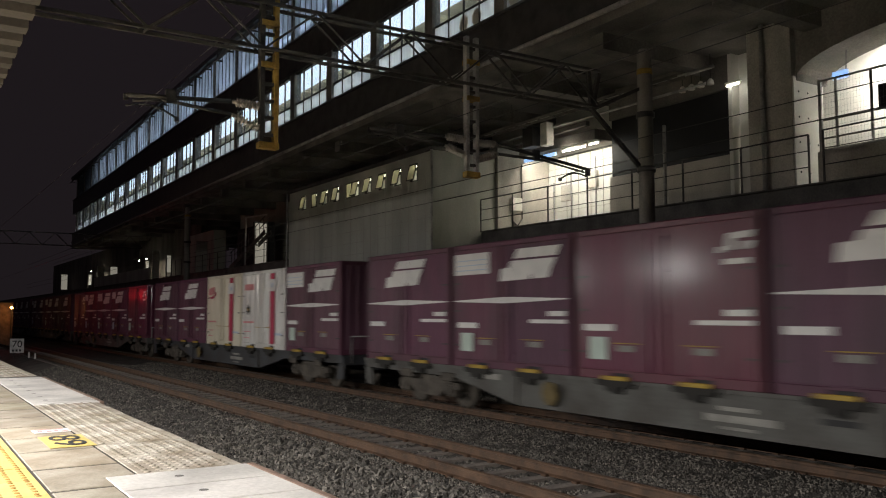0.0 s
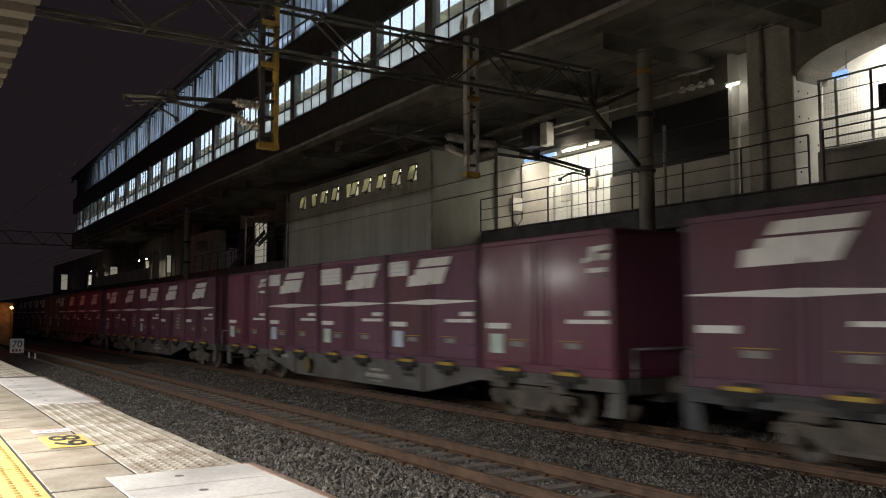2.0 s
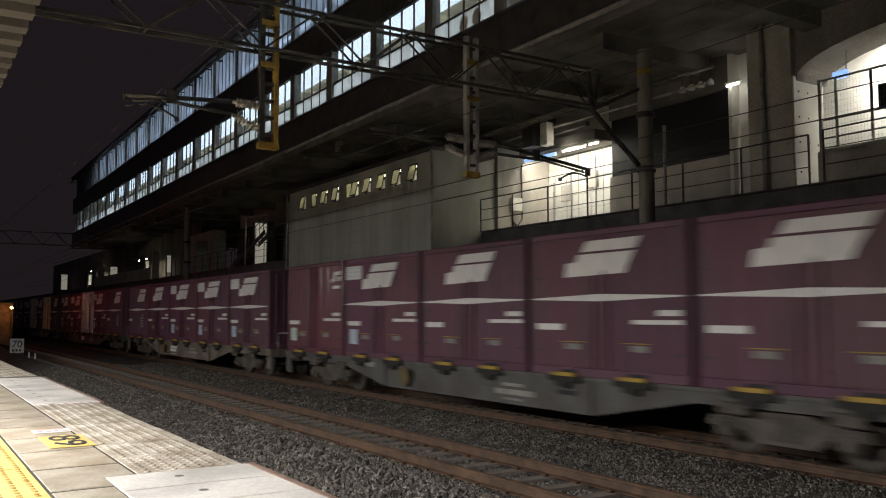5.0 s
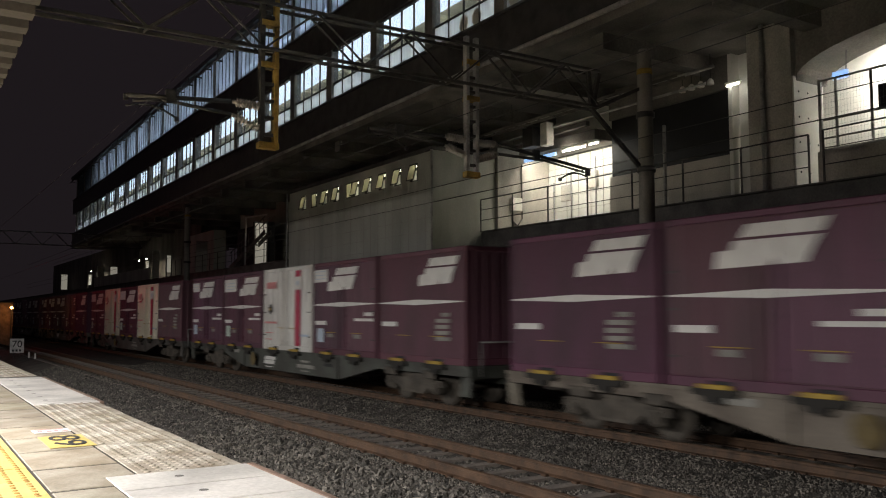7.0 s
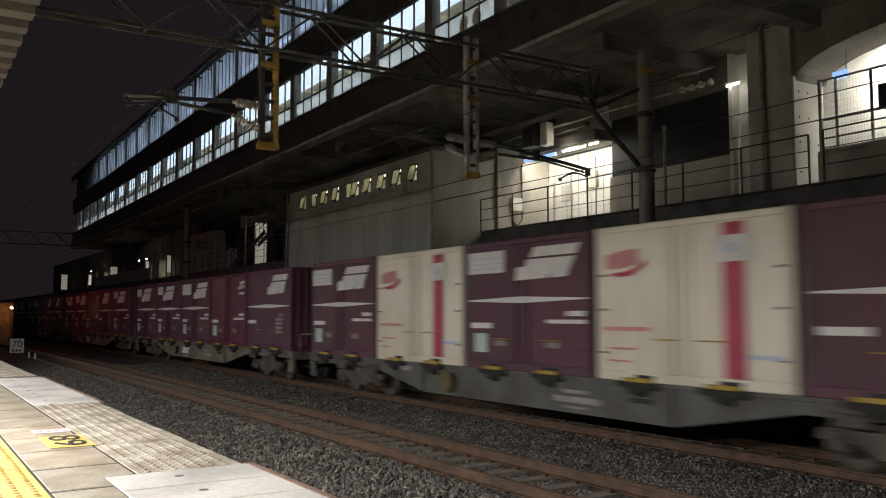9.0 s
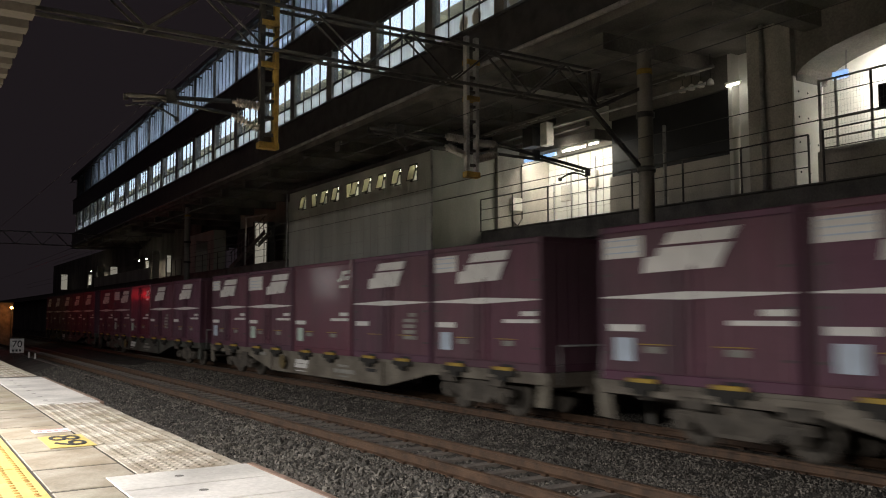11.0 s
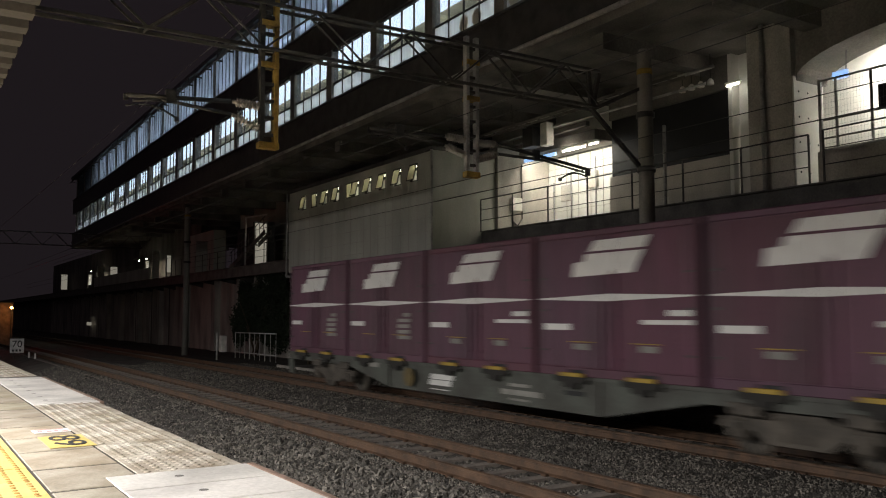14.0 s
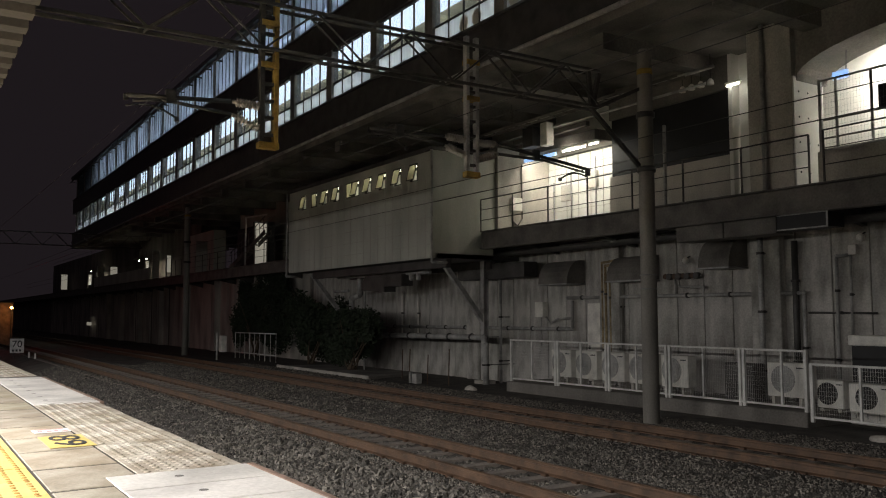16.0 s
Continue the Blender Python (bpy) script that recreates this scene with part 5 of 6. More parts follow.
# ---- along the wall: fence, appliances, pipes ----
def mesh_fence(name, x0, x1, y, z0, z1, posts, mids, label, paint=M_FENCE, step=0.05):
    f = thing(name, label, "fence")
    for z in (z0, z1):
        bm = B()
        box(bm, x0, x1, y - 0.022, y + 0.022, z - 0.022, z + 0.022, 0.005)
        part("rail", bm, paint, f)
    for x in posts:
        for d in ((-0.055, 0.055) if x not in (posts[0], posts[-1]) else (0,)):
            bm = B()
            box(bm, x + d - 0.036, x + d + 0.036, y - 0.036, y + 0.036, z0 - 0.10, z1 + 0.025, 0.006)
            part("post", bm, paint, f)
    for x in mids:
        bm = B()
        box(bm, x - 0.022, x + 0.022, y - 0.02, y + 0.02, z0 + 0.02, z1 - 0.02)
        part("mid_post", bm, paint, f)
    bm = B()
    x = x0 + 0.05
    while x < x1:
        bar(bm, (x, y, z0), (x, y, z1), 0.003, 0.003)
        x += step
    for k in range(1, 12):
        z = z0 + (z1 - z0) * k / 12
        bar(bm, (x0, y, z), (x1, y, z), 0.003, 0.003)
    tagged(part("wire_mesh", bm, paint, f, "white welded wire mesh"), kind="stuff")
    return f


def condenser(x, y, z, w, h, round_grille, label):
    a = thing("outdoor_unit", label, "air conditioner", group="outdoor units along the wall")
    bm = B()
    box(bm, x, x + w, y, y + 0.32, z, z + h, 0.018)
    part("casing", bm, M_AC, a)
    cx, cz, r = x + w * 0.40, z + h * 0.52, min(w, h) * 0.40
    bm = B()
    lathe(bm, (cx, y - 0.001, cz), (cx, y - 0.012, cz), [(0, r), (1, r)], 28)
    g = part("fan_opening", bm, M_BLACK if round_grille else M_PIPE, a, "dark round fan opening")
    bm = B()
    for k in range(5):
        rr = r * (0.2 + 0.19 * k)
        pts = [(cx + rr * math.cos(q), y - 0.02, cz + rr * math.sin(q)) for q in (2 * math.pi * j / 20 for j in range(21))]
        for p, q in zip(pts, pts[1:]):
            bar(bm, p, q, 0.006, 0.006)
    for k in range(8):
        q = math.pi * k / 8
        bar(bm, (cx - r * math.cos(q), y - 0.022, cz - r * math.sin(q)), (cx + r * math.cos(q), y - 0.022, cz + r * math.sin(q)), 0.005, 0.005)
    part("grille", bm, M_PIPE if not round_grille else M_STEEL, g)
    bm = B()
    box(bm, x + w * 0.72, x + w * 0.94, y - 0.004, y + 0.004, z + h * 0.84, z + h * 0.88)
    part("maker_plate", bm, M_INK, a)
    for u in (0.12, 0.78):
        bm = B()
        box(bm, x + w * u, x + w * u + 0.08, y - 0.02, y + 0.34, -0.02, z - 0.002)
        part("foot", bm, M_CONC, a)
    return a


bm = B()
box(bm, -21.1, -10.8, 15.9, 17.95, GROUND_Z - 0.1, -0.02, 0.02)
solid("concrete_plinth", bm, M_CONC_D, "low stained concrete plinth under the fence", "plinth", kind="structure")
mesh_fence("mesh_fence", -20.95, -10.87, 16.0, 0.07, 1.24, [-20.95, -18.81, -16.74, -14.63, -12.46, -10.87], [-19.95, -17.8, -15.7, -13.55, -11.45], "white painted steel mesh fence on a concrete plinth")
mesh_fence("mesh_fence", -10.2, -2.2, 15.2, 0.0, 1.03, [-10.2, -8.2, -6.2, -4.2, -2.2], [-9.2, -7.2, -5.2, -3.2], "lower white steel mesh fence beside the track")
for x in (-19.95, -18.86, -17.78, -16.72, -15.56):
    condenser(x, 16.75, 0.17, 0.89, 0.80, False, "aged white air conditioner outdoor unit behind the fence")
condenser(-12.37, 16.75, 0.17, 1.04, 0.76, False, "streaked white air conditioner outdoor unit behind the fence")
condenser(-10.96, 16.5, 0.05, 0.60, 0.58, True, "small grey outdoor unit with dark round fan")
condenser(-10.25, 16.5, 0.02, 0.95, 0.58, True, "grimy beige outdoor unit beside a smaller one")
bm = B()
box(bm, -13.6, -12.75, 16.8, 17.2, -0.02, 0.86, 0.02)
solid("equipment_box", bm, M_STEEL, "dark steel equipment box behind the fence", "equipment box")
v = thing("vending_cabinet", "cream cabinet with dark upper front beside the wall", "cabinet")
bm = B(); box(bm, -10.73, -8.6, 17.3, 17.95, 1.34, 1.56, 0.02); part("top_panel", bm, M_AC, v)
bm = B(); box(bm, -10.71, -8.62, 17.42, 17.95, 0.55, 1.338); part("dark_front", bm, M_BLACK, v)
bm = B(); box(bm, -10.73, -8.6, 17.3, 17.95, GROUND_Z, 0.548, 0.02); part("base", bm, M_AC, v)
bm = B()
for k in range(8):
    box(bm, -10.6 + 0.26 * k, -10.585 + 0.26 * k, 17.292, 17.299, -0.2, 0.5)
part("grooves", bm, M_STEEL, v)


M_LAGGED = mat("ochre_pipe_lagging", (0.30, 0.23, 0.13), 0.8, vary=0.3, grain=30, stain=5, bump=0.4)


def pipe_run(name, pts, r, label, clamps=True, paint=None):
    p = thing(name, label, "pipe")
    for a, b in zip(pts, pts[1:]):
        bm = B()
        tube(bm, a, b, r, 8)
        part("pipe_length", bm, paint or M_PIPE, p)
    for q in pts[1:-1]:
        bm = B()
        bmesh.ops.create_icosphere(bm, subdivisions=1, radius=r * 1.35, matrix=Matrix.Translation(q))
        part("elbow", bm, paint or M_PIPE, p)
    if clamps:
        for a, b in zip(pts, pts[1:]):
            n = int((Vector(b) - Vector(a)).length / 1.3)
            for k in range(n):
                o = Vector(a).lerp(Vector(b), (k + 0.5) / n)
                d = (Vector(b) - Vector(a)).normalized() * 0.03
                bm = B()
                tube(bm, o - d, o + d, r * 1.4, 8)
                bar(bm, o, o + Vector((0, max(0.02, WALL_Y - o.y), 0)), 0.03, 0.03)
                part("clamp", bm, M_STEEL, p)
    return p


pipe_run("wall_pipe", [(-33.5, 17.85, 1.53), (-20.22, 17.85, 1.56), (-20.22, 17.85, 2.45)], 0.055, "grey pipe along the wall on clamps")
pipe_run("wall_pipe", [(-32.0, 16.8, 1.19), (-23.55, 16.8, 1.24), (-23.42, 16.8, 0.98), (-23.42, 16.8, -0.33)], 0.10, "thick grey lagged pipe bending down to the ground")
pipe_run("wall_pipe", [(-20.46, 17.85, 2.54), (-12.1, 17.85, 2.51), (-12.1, 17.85, -0.05)], 0.05, "grey conduit along the wall turning down")
pipe_run("wall_pipe", [(-13.08, 17.6, 4.2), (-13.08, 17.6, -0.05)], 0.07, "vertical grey downpipe on a pilaster")
pipe_run("wall_pipe", [(-12.32, 17.85, 3.75), (-12.32, 17.85, -0.05)], 0.075, "dark vertical pipe in a wall joint", True, M_STEEL)
pipe_run("wall_pipe", [(-11.0, 17.9, 3.34), (-11.29, 17.9, 3.32), (-11.32, 17.9, 0.2)], 0.04, "thin vertical conduit bending at its top")
pipe_run("wall_pipe", [(-10.95, 17.9, 3.34), (-10.97, 17.9, 1.56)], 0.03, "thin vertical conduit below a white box")
pipe_run("wall_pipe", [(-12.05, 17.93, 2.05), (-10.4, 17.93, 2.03)], 0.025, "thin dark conduit across the wall", True, M_STEEL)
bm = B(); box(bm, -10.99, -10.80, 17.86, 17.99, 3.34, 3.56, 0.01); solid("wall_socket_box", bm, M_AC, "small white box on the wall above conduits", "junction box")
for k in range(4):
    s_ = thing("wall_spout", "small round pipe end sticking out of the wall", "pipe")
    xs = -16.29 + 0.31 * k
    bm = B(); tube(bm, (xs, 17.99, 3.06), (xs, 17.78, 3.05), 0.055, 10); part("stub", bm, M_PIPE, s_)
    bm = B(); tube(bm, (xs, 17.80, 3.05), (xs, 17.765, 3.05), 0.075, 10); part("flange", bm, M_RAIL, s_)
pipe_run("wall_pipe", [(-15.86, 17.8, 3.05), (-15.82, 17.8, 2.76), (-15.0, 17.8, 2.73), (-15.0, 17.8, 2.53)], 0.035, "small bent conduit over the wall pipe", False)
pipe_run("wall_pipe", [(-18.1, 17.8, 3.62), (-18.78, 17.8, 3.56), (-18.78, 17.8, 0.1)], 0.045, "vertical ochre-lagged pipe bending under the hood", True, M_LAGGED)
pipe_run("wall_pipe", [(-18.1, 17.76, 3.50), (-18.62, 17.76, 3.46), (-18.62, 17.78, 0.1)], 0.04, "vertical ochre-lagged pipe on the wall", True, M_LAGGED)
pipe_run("wall_pipe", [(-18.2, 17.8, 3.38), (-18.46, 17.8, 3.32), (-18.44, 17.8, 0.1)], 0.04, "vertical grey-lagged pipe on the wall", True, M_LAGGED)
pipe_run("wall_pipe", [(-18.1, 17.85, 2.95), (-18.08, 17.85, 0.1)], 0.03, "vertical dark pipe on the wall")
pipe_run("wall_pipe", [(-23.65, 17.6, 4.2), (-23.65, 17.6, -0.33)], 0.05, "thin vertical pipe beside the steel column")
pipe_run("wall_pipe", [(-30.95, 17.9, 2.98), (-30.95, 17.9, 1.2)], 0.04, "thin pale vertical vent pipe on the wall", True, M_AC)
pipe_run("wall_pipe", [(-29.66, 17.9, 2.96), (-29.66, 17.9, 1.2)], 0.04, "thin pale vertical vent pipe on the wall", True, M_AC)
c = thing("steel_column", "grey steel column carrying the walkway", "column", kind="structure")
bm = B()
box(bm, -23.86, -23.66, 16.90, 16.92, GROUND_Z - 0.1, 4.2)
box(bm, -23.86, -23.66, 17.08, 17.10, GROUND_Z - 0.1, 4.2)
box(bm, -23.77, -23.75, 16.92, 17.08, GROUND_Z - 0.1, 4.2)
part("shaft", bm, M_PIPE, c, "grey painted rolled steel section")
bm = B(); box(bm, -24.05, -23.47, 16.75, 17.25, GROUND_Z - 0.1, GROUND_Z + 0.12, 0.02); part("base_plate", bm, M_CONC, c)
m = thing("meter_box", "small white wall box with conduits", "meter box")
bm = B(); box(bm, -21.96, -21.56, 17.75, 17.99, 1.93, 2.43, 0.02); part("casing", bm, M_AC, m)
bm = B(); tube(bm, (-21.5, 17.85, 1.93), (-21.3, 17.85, 1.72), 0.035, 8); tube(bm, (-21.3, 17.85, 1.72), (-20.9, 17.85, 1.88), 0.035, 8); tube(bm, (-20.9, 17.85, 1.88), (-20.22, 17.85, 1.9), 0.035, 8); tube(bm, (-21.75, 17.85, 1.93), (-21.75, 17.85, 1.0), 0.02, 6); part("conduit", bm, M_PIPE, m)
d = thing("wall_door", "narrow pale painted steel door in the wall", "door")
bm = B(); box(bm, -19.61, -18.98, 17.93, 17.99, 0.0, 2.36, 0.01); part("leaf", bm, M_AC, d)
bm = B(); box(bm, -19.55, -19.49, 17.90, 17.93, 0.95, 1.07); part("handle", bm, M_STEEL, d)


def hood(x, w, z, h, label):
    t = thing("duct_hood", label, "ventilation duct")
    bm = B()
    prism(bm, [(WALL_Y - 0.01, z), (WALL_Y - 0.75, z - 0.02)] + [(WALL_Y - 0.75 + 0.55 * (1 - math.cos(a)), z + h * math.sin(a)) for a in (math.pi / 2 * k / 6 for k in range(1, 7))] + [(WALL_Y - 0.01, z + h)], "x", x, x + w)
    part("cowl", bm, M_BEAM, t)
    bm = B()
    box(bm, x - 0.02, x + w + 0.02, WALL_Y - 0.78, WALL_Y - 0.005, z - 0.06, z - 0.022)
    part("rim", bm, M_GALV, t)


hood(-21.15, 1.38, 3.0, 0.70, "dark sheet metal vent hood on the wall")
hood(-18.05, 1.35, 3.0, 0.68, "dark sheet metal vent hood above lagged pipes")
hood(-14.7, 0.95, 3.22, 0.72, "dark sheet metal vent hood under the walkway")
t = thing("air_duct", "long rectangular sheet metal duct under the walkway", "ventilation duct")
for k in range(2):
    bm = B(); box(bm, -14.55 + 1.45 * k, -13.13 + 1.45 * k, 16.3, 16.9, 3.80, 4.17, 0.01); part("duct_length", bm, M_BEAM, t)
bm = B(); box(bm, -11.66, -10.45, 16.3, 16.9, 3.86, 4.17); part("grille", bm, M_BLACK, t, "black grille")
bm = B()
for a in ((-11.66, -10.45, 4.16, 4.19), (-11.66, -10.45, 3.84, 3.87), (-10.47, -10.43, 3.84, 4.19)):
    box(bm, a[0], a[1], 16.28, 16.3, a[2], a[3])
part("grille_frame", bm, M_GALV, t)
t = thing("air_duct", "dark rectangular duct beside the brace", "ventilation duct")
bm = B(); box(bm, -25.48, -21.62, 17.05, 17.6, 3.24, 3.74, 0.01); part("duct_length", bm, M_STEEL, t)
g = thing("gas_regulator", "row of small valves and pipes on the wall", "valves")
for k in range(4):
    bm = B(); disc(bm, -16.14 + 0.31 * k, 17.8, 3.04, 0.09, 0.12, "y", 12); part("valve", bm, M_STEEL, g)
bm = B(); tube(bm, (-16.4, 17.85, 3.04), (-15.1, 17.85, 3.04), 0.03, 6); tube(bm, (-16.0, 17.85, 3.0), (-16.0, 17.85, 2.55), 0.03, 6); part("manifold", bm, M_PIPE, g)
for x, z in ((-15.6, 3.46), (-10.65, 3.70)):
    l = thing("wall_lamp", "small unlit globe lamp on the wall", "lamp")
    bm = B(); bmesh.ops.create_uvsphere(bm, u_segments=12, v_segments=8, radius=0.09, matrix=Matrix.Translation((x, 17.82, z))); part("globe", bm, M_AC, l)
    bm = B(); tube(bm, (x, 17.82, z + 0.05), (x, 18.0, z + 0.12), 0.02, 6); part("arm", bm, M_STEEL, l)

# walkway fittings: tube lamps, bulbs, sign, downpipes
for x0, y, z, ln in ((-20.9, 18.1, 7.32, 1.15), (-19.62, 18.1, 7.34, 0.45), (-14.5, 18.3, 8.05, 0.45)):
    f = thing("tube_lamp", "lit fluorescent tube lamp under the ceiling", "lamp")
    bm = B(); box(bm, x0, x0 + ln, y - 0.06, y + 0.06, z + 0.03, z + 0.09, 0.01); part("housing", bm, M_AC, f)
    bm = B(); tube(bm, (x0 + 0.03, y, z), (x0 + ln - 0.03, y, z), 0.03, 8); part("tube", bm, M_LAMP, f, "glowing white tube")
for k in range(4):
    f = thing("spot_lamp", "unlit pale bulkhead lamp under the ceiling", "lamp")
    x = -15.72 + 0.32 * k
    bm = B(); lathe(bm, (x, 18.0, 8.28), (x, 18.0, 8.12), [(0, 0.04), (0.4, 0.085), (1, 0.095)], 12); part("shade", bm, M_AC, f)
    bm = B(); tube(bm, (x, 18.0, 8.28), (x, 18.0, SOFFIT_Z), 0.012, 5); part("stem", bm, M_STEEL, f)
s = thing("blue_sign", "small blue lit sign hanging under the arch", "sign")
bm = B(); box(bm, -11.22, -10.86, 17.9, 17.96, 7.38, 7.56); part("face", bm, M_BLUESIGN, s)
bm = B(); tube(bm, (-10.9, 17.93, 7.56), (-10.85, 17.93, 8.6), 0.012, 5); part("stem", bm, M_STEEL, s)
pipe_run("ceiling_pipe", [(-12.58, 17.2, SOFFIT_Z), (-12.58, 17.2, DECK_Z)], 0.06, "grey downpipe on the concrete pier", False)
pipe_run("ceiling_pipe", [(-26, 17.2, 8.3), (-14, 17.2, 8.3)], 0.05, "grey pipe under the concrete ceiling", False)
pipe_run("ceiling_pipe", [(-26, 17.6, 8.05), (-14.6, 17.6, 8.05)], 0.04, "dark pipe under the concrete ceiling", False)
pipe_run("standing_pipe", [(-14.92, 16.36, DECK_Z), (-14.92, 16.36, 6.85)], 0.045, "dark steel standing pipe at the walkway edge", False)
bm = B(); box(bm, -21.05, -20.7, 17.3, 17.6, 7.45, 8.2, 0.02); solid("ceiling_unit", bm, M_AC, "pale boxy unit hanging under the ceiling", "equipment box")
bm = B(); box(bm, -21.85, -21.3, 17.2, 17.6, 7.5, 8.15, 0.02); solid("ceiling_unit", bm, M_STEEL, "dark boxy unit hanging under the ceiling", "equipment box")
f = mesh_fence("mesh_screen", -11.32, -6.0, 17.55, 5.72, 7.32, [-11.32, -6.0], [-10.93, -10.11, -9.3, -8.5, -7.7], "grey steel mesh screen above the parapet", M_GALV, 0.075)
for z in (5.98, 6.40):
    bm = B(); box(bm, -11.3, -6.0, 17.6, 17.63, z, z + 0.035); part("screen_rail", bm, M_BEAM, f)
bm = B(); box(bm, -10.23, -9.8, 18.0, 18.3, 6.54, 7.08, 0.02); solid("hanging_loudspeaker", bm, M_BLACK, "black box hanging behind the mesh screen", "loudspeaker")


# ---- far side ----
sg = thing("speed_sign", "small white board with the number 70", "sign")
bm = B(); box(bm, -51.02, -50.98, 5.19, 5.88, 0.02, 0.78, 0.01); part("board", bm, M_FENCE, sg)
bm = B(); tube(bm, (-51, 5.4, -0.6), (-51, 5.4, 0.02), 0.03, 6); tube(bm, (-51, 5.7, -0.6), (-51, 5.7, 0.02), 0.03, 6); part("post", bm, M_STEEL, sg)


def letters(text, size, m, material, parent, name="lettering"):
    cu = bpy.data.curves.new(name, "FONT")
    cu.body, cu.size, cu.align_x, cu.align_y, cu.extrude = text, size, "CENTER", "CENTER", 0.002
    cu.materials.append(material)
    ob = new(name, cu)
    ob.parent = parent
    ob.matrix_local = m
    dg = bpy.context.evaluated_depsgraph_get()
    me = bpy.data.meshes.new_from_object(ob.evaluated_get(dg))
    mo = new(name, me)
    mo.parent = parent
    mo.matrix_local = m
    bpy.data.objects.remove(ob)
    return mo


FACE_X = Matrix(((0, 0, 1, 0), (1, 0, 0, 0), (0, 1, 0, 0), (0, 0, 0, 1)))
letters("70", 0.52, Matrix.Translation((-50.972, 5.535, 0.47)) @ FACE_X, M_INK, sg)
bm = B()
for k in range(3):
    box(bm, -50.978, -50.972, 5.3 + 0.17 * k, 5.4 + 0.17 * k, 0.09, 0.20)
part("small_bars", bm, M_INK, sg)
mk = thing("platform_number", "yellow floor marking with the black number 89", "floor marking")
bm = B(); box(bm, -8.22, -7.48, 1.08, 1.43, PLAT_Z + 0.004, PLAT_Z + 0.008); part("yellow_field", bm, M_TACTILE, mk)
letters("89", 0.29, pose(-7.86, 1.25, PLAT_Z + 0.011) @ Matrix.Diagonal((2.3, 1.2, 1, 1)), M_INK, mk)
mk = thing("floor_sticker", "white and red floor sticker", "floor marking")
bm = B(); box(bm, -8.75, -8.50, 1.09, 1.40, PLAT_Z + 0.004, PLAT_Z + 0.007); part("white_field", bm, M_MARK, mk)
for u0, u1, v0, v1 in ((-8.73, -8.70, 1.12, 1.36), (-8.66, -8.58, 1.13, 1.17), (-8.62, -8.54, 1.20, 1.24), (-8.66, -8.56, 1.27, 1.30), (-8.56, -8.53, 1.32, 1.38)):
    bm = B()
    box(bm, u0, u1, v0, v1, PLAT_Z + 0.0075, PLAT_Z + 0.009)
    part("red_bar", bm, M_PINK, mk)
for x, y in ((-49.0, 5.9), (-47.5, 6.0)):
    bm = B(); box(bm, x - 0.04, x + 0.04, y - 0.04, y + 0.04, -0.4, 0.12); solid("marker_post", bm, M_FENCE, "short white marker post in the ballast", "post")
ol = thing("orange_lamp", "glowing orange lamp on a distant post", "lamp")
bm = B(); bmesh.ops.create_uvsphere(bm, u_segments=12, v_segments=8, radius=0.11, matrix=Matrix.Translation((-70.0, 7.15, 2.6))); part("globe", bm, M_TAIL, ol)
bm = B(); tube(bm, (-70.1, 7.15, -0.5), (-70.1, 7.15, 2.5), 0.04, 6); part("post", bm, M_STEEL, ol)
bm = B(); box(bm, -71.6, -71.4, 6.2, 7.4, -0.5, 3.0); solid("track_hut", bm, M_BRICKEDGE, "small brown hut wall behind the lamp", "hut")
# lit doorways and wall ends on the far walkway, turned towards the platform
# the leaves glow faintly themselves, instead of only catching light
for x, ya, yb, za, zb in ((-113.0, 16.9, 17.6, 5.2, 7.05), (-97.0, 17.2, 17.5, 5.3, 6.4), (-86.0, 17.2, 17.85, 5.4, 6.7), (-73.0, 17.42, 17.66, 5.4, 6.55), (-66.0, 17.3, 17.6, 5.3, 6.6), (-46.5, 17.12, 17.82, 4.9, 7.3)):
    f = thing("lit_door", "pale doorway on the far walkway, its light put in as glow", "door")
    bm = B(); box(bm, x - 0.06, x, ya, yb, za, zb, 0.01); part("leaf", bm, M_DOORLIT, f)
    bm = B(); box(bm, x - 0.1, x + 0.05, ya - 0.07, ya - 0.002, DECK_Z, zb + 0.07); box(bm, x - 0.1, x + 0.05, yb + 0.002, yb + 0.07, DECK_Z, zb + 0.07); box(bm, x - 0.1, x + 0.05, ya, yb, zb + 0.002, zb + 0.07); part("frame", bm, M_STEEL, f)
for x, ya, yb, zb in ((-57.0, 16.85, 17.75, 7.05), (-68.0, 16.75, 17.25, 7.05), (-92.0, 17.15, 17.8, 7.05)):
    bm = B(); box(bm, x - 0.3, x, ya, yb, DECK_Z, zb, 0.01); solid("walkway_pier", bm, M_CREAMWALL, "pale painted pier on the far walkway", "pier", kind="structure")
st = thing("far_staircase", "dark steel staircase with railing before a lit doorway", "staircase", kind="structure")
for y in (17.0, 17.35):
    bm = B(); bar(bm, (-50.4, y, DECK_Z + 0.1), (-44.6, y, 6.62), 0.05, 0.26); part("stringer", bm, M_BEAM, st)
    bm = B(); bar(bm, (-50.4, y, DECK_Z + 1.0), (-44.6, y, 7.5), 0.035, 0.035); part("handrail", bm, M_STEEL, st)
for k in range(10):
    bm = B(); x = -50.1 + 0.58 * k; box(bm, x, x + 0.3, 17.03, 17.32, DECK_Z + 0.16 + 0.175 * k, DECK_Z + 0.19 + 0.175 * k); part("tread", bm, M_STEEL, st)
    bm = B(); bar(bm, (x, 17.0, DECK_Z + 0.2 + 0.175 * k), (x, 17.0, DECK_Z + 1.1 + 0.175 * k), 0.025, 0.025); part("baluster", bm, M_STEEL, st)
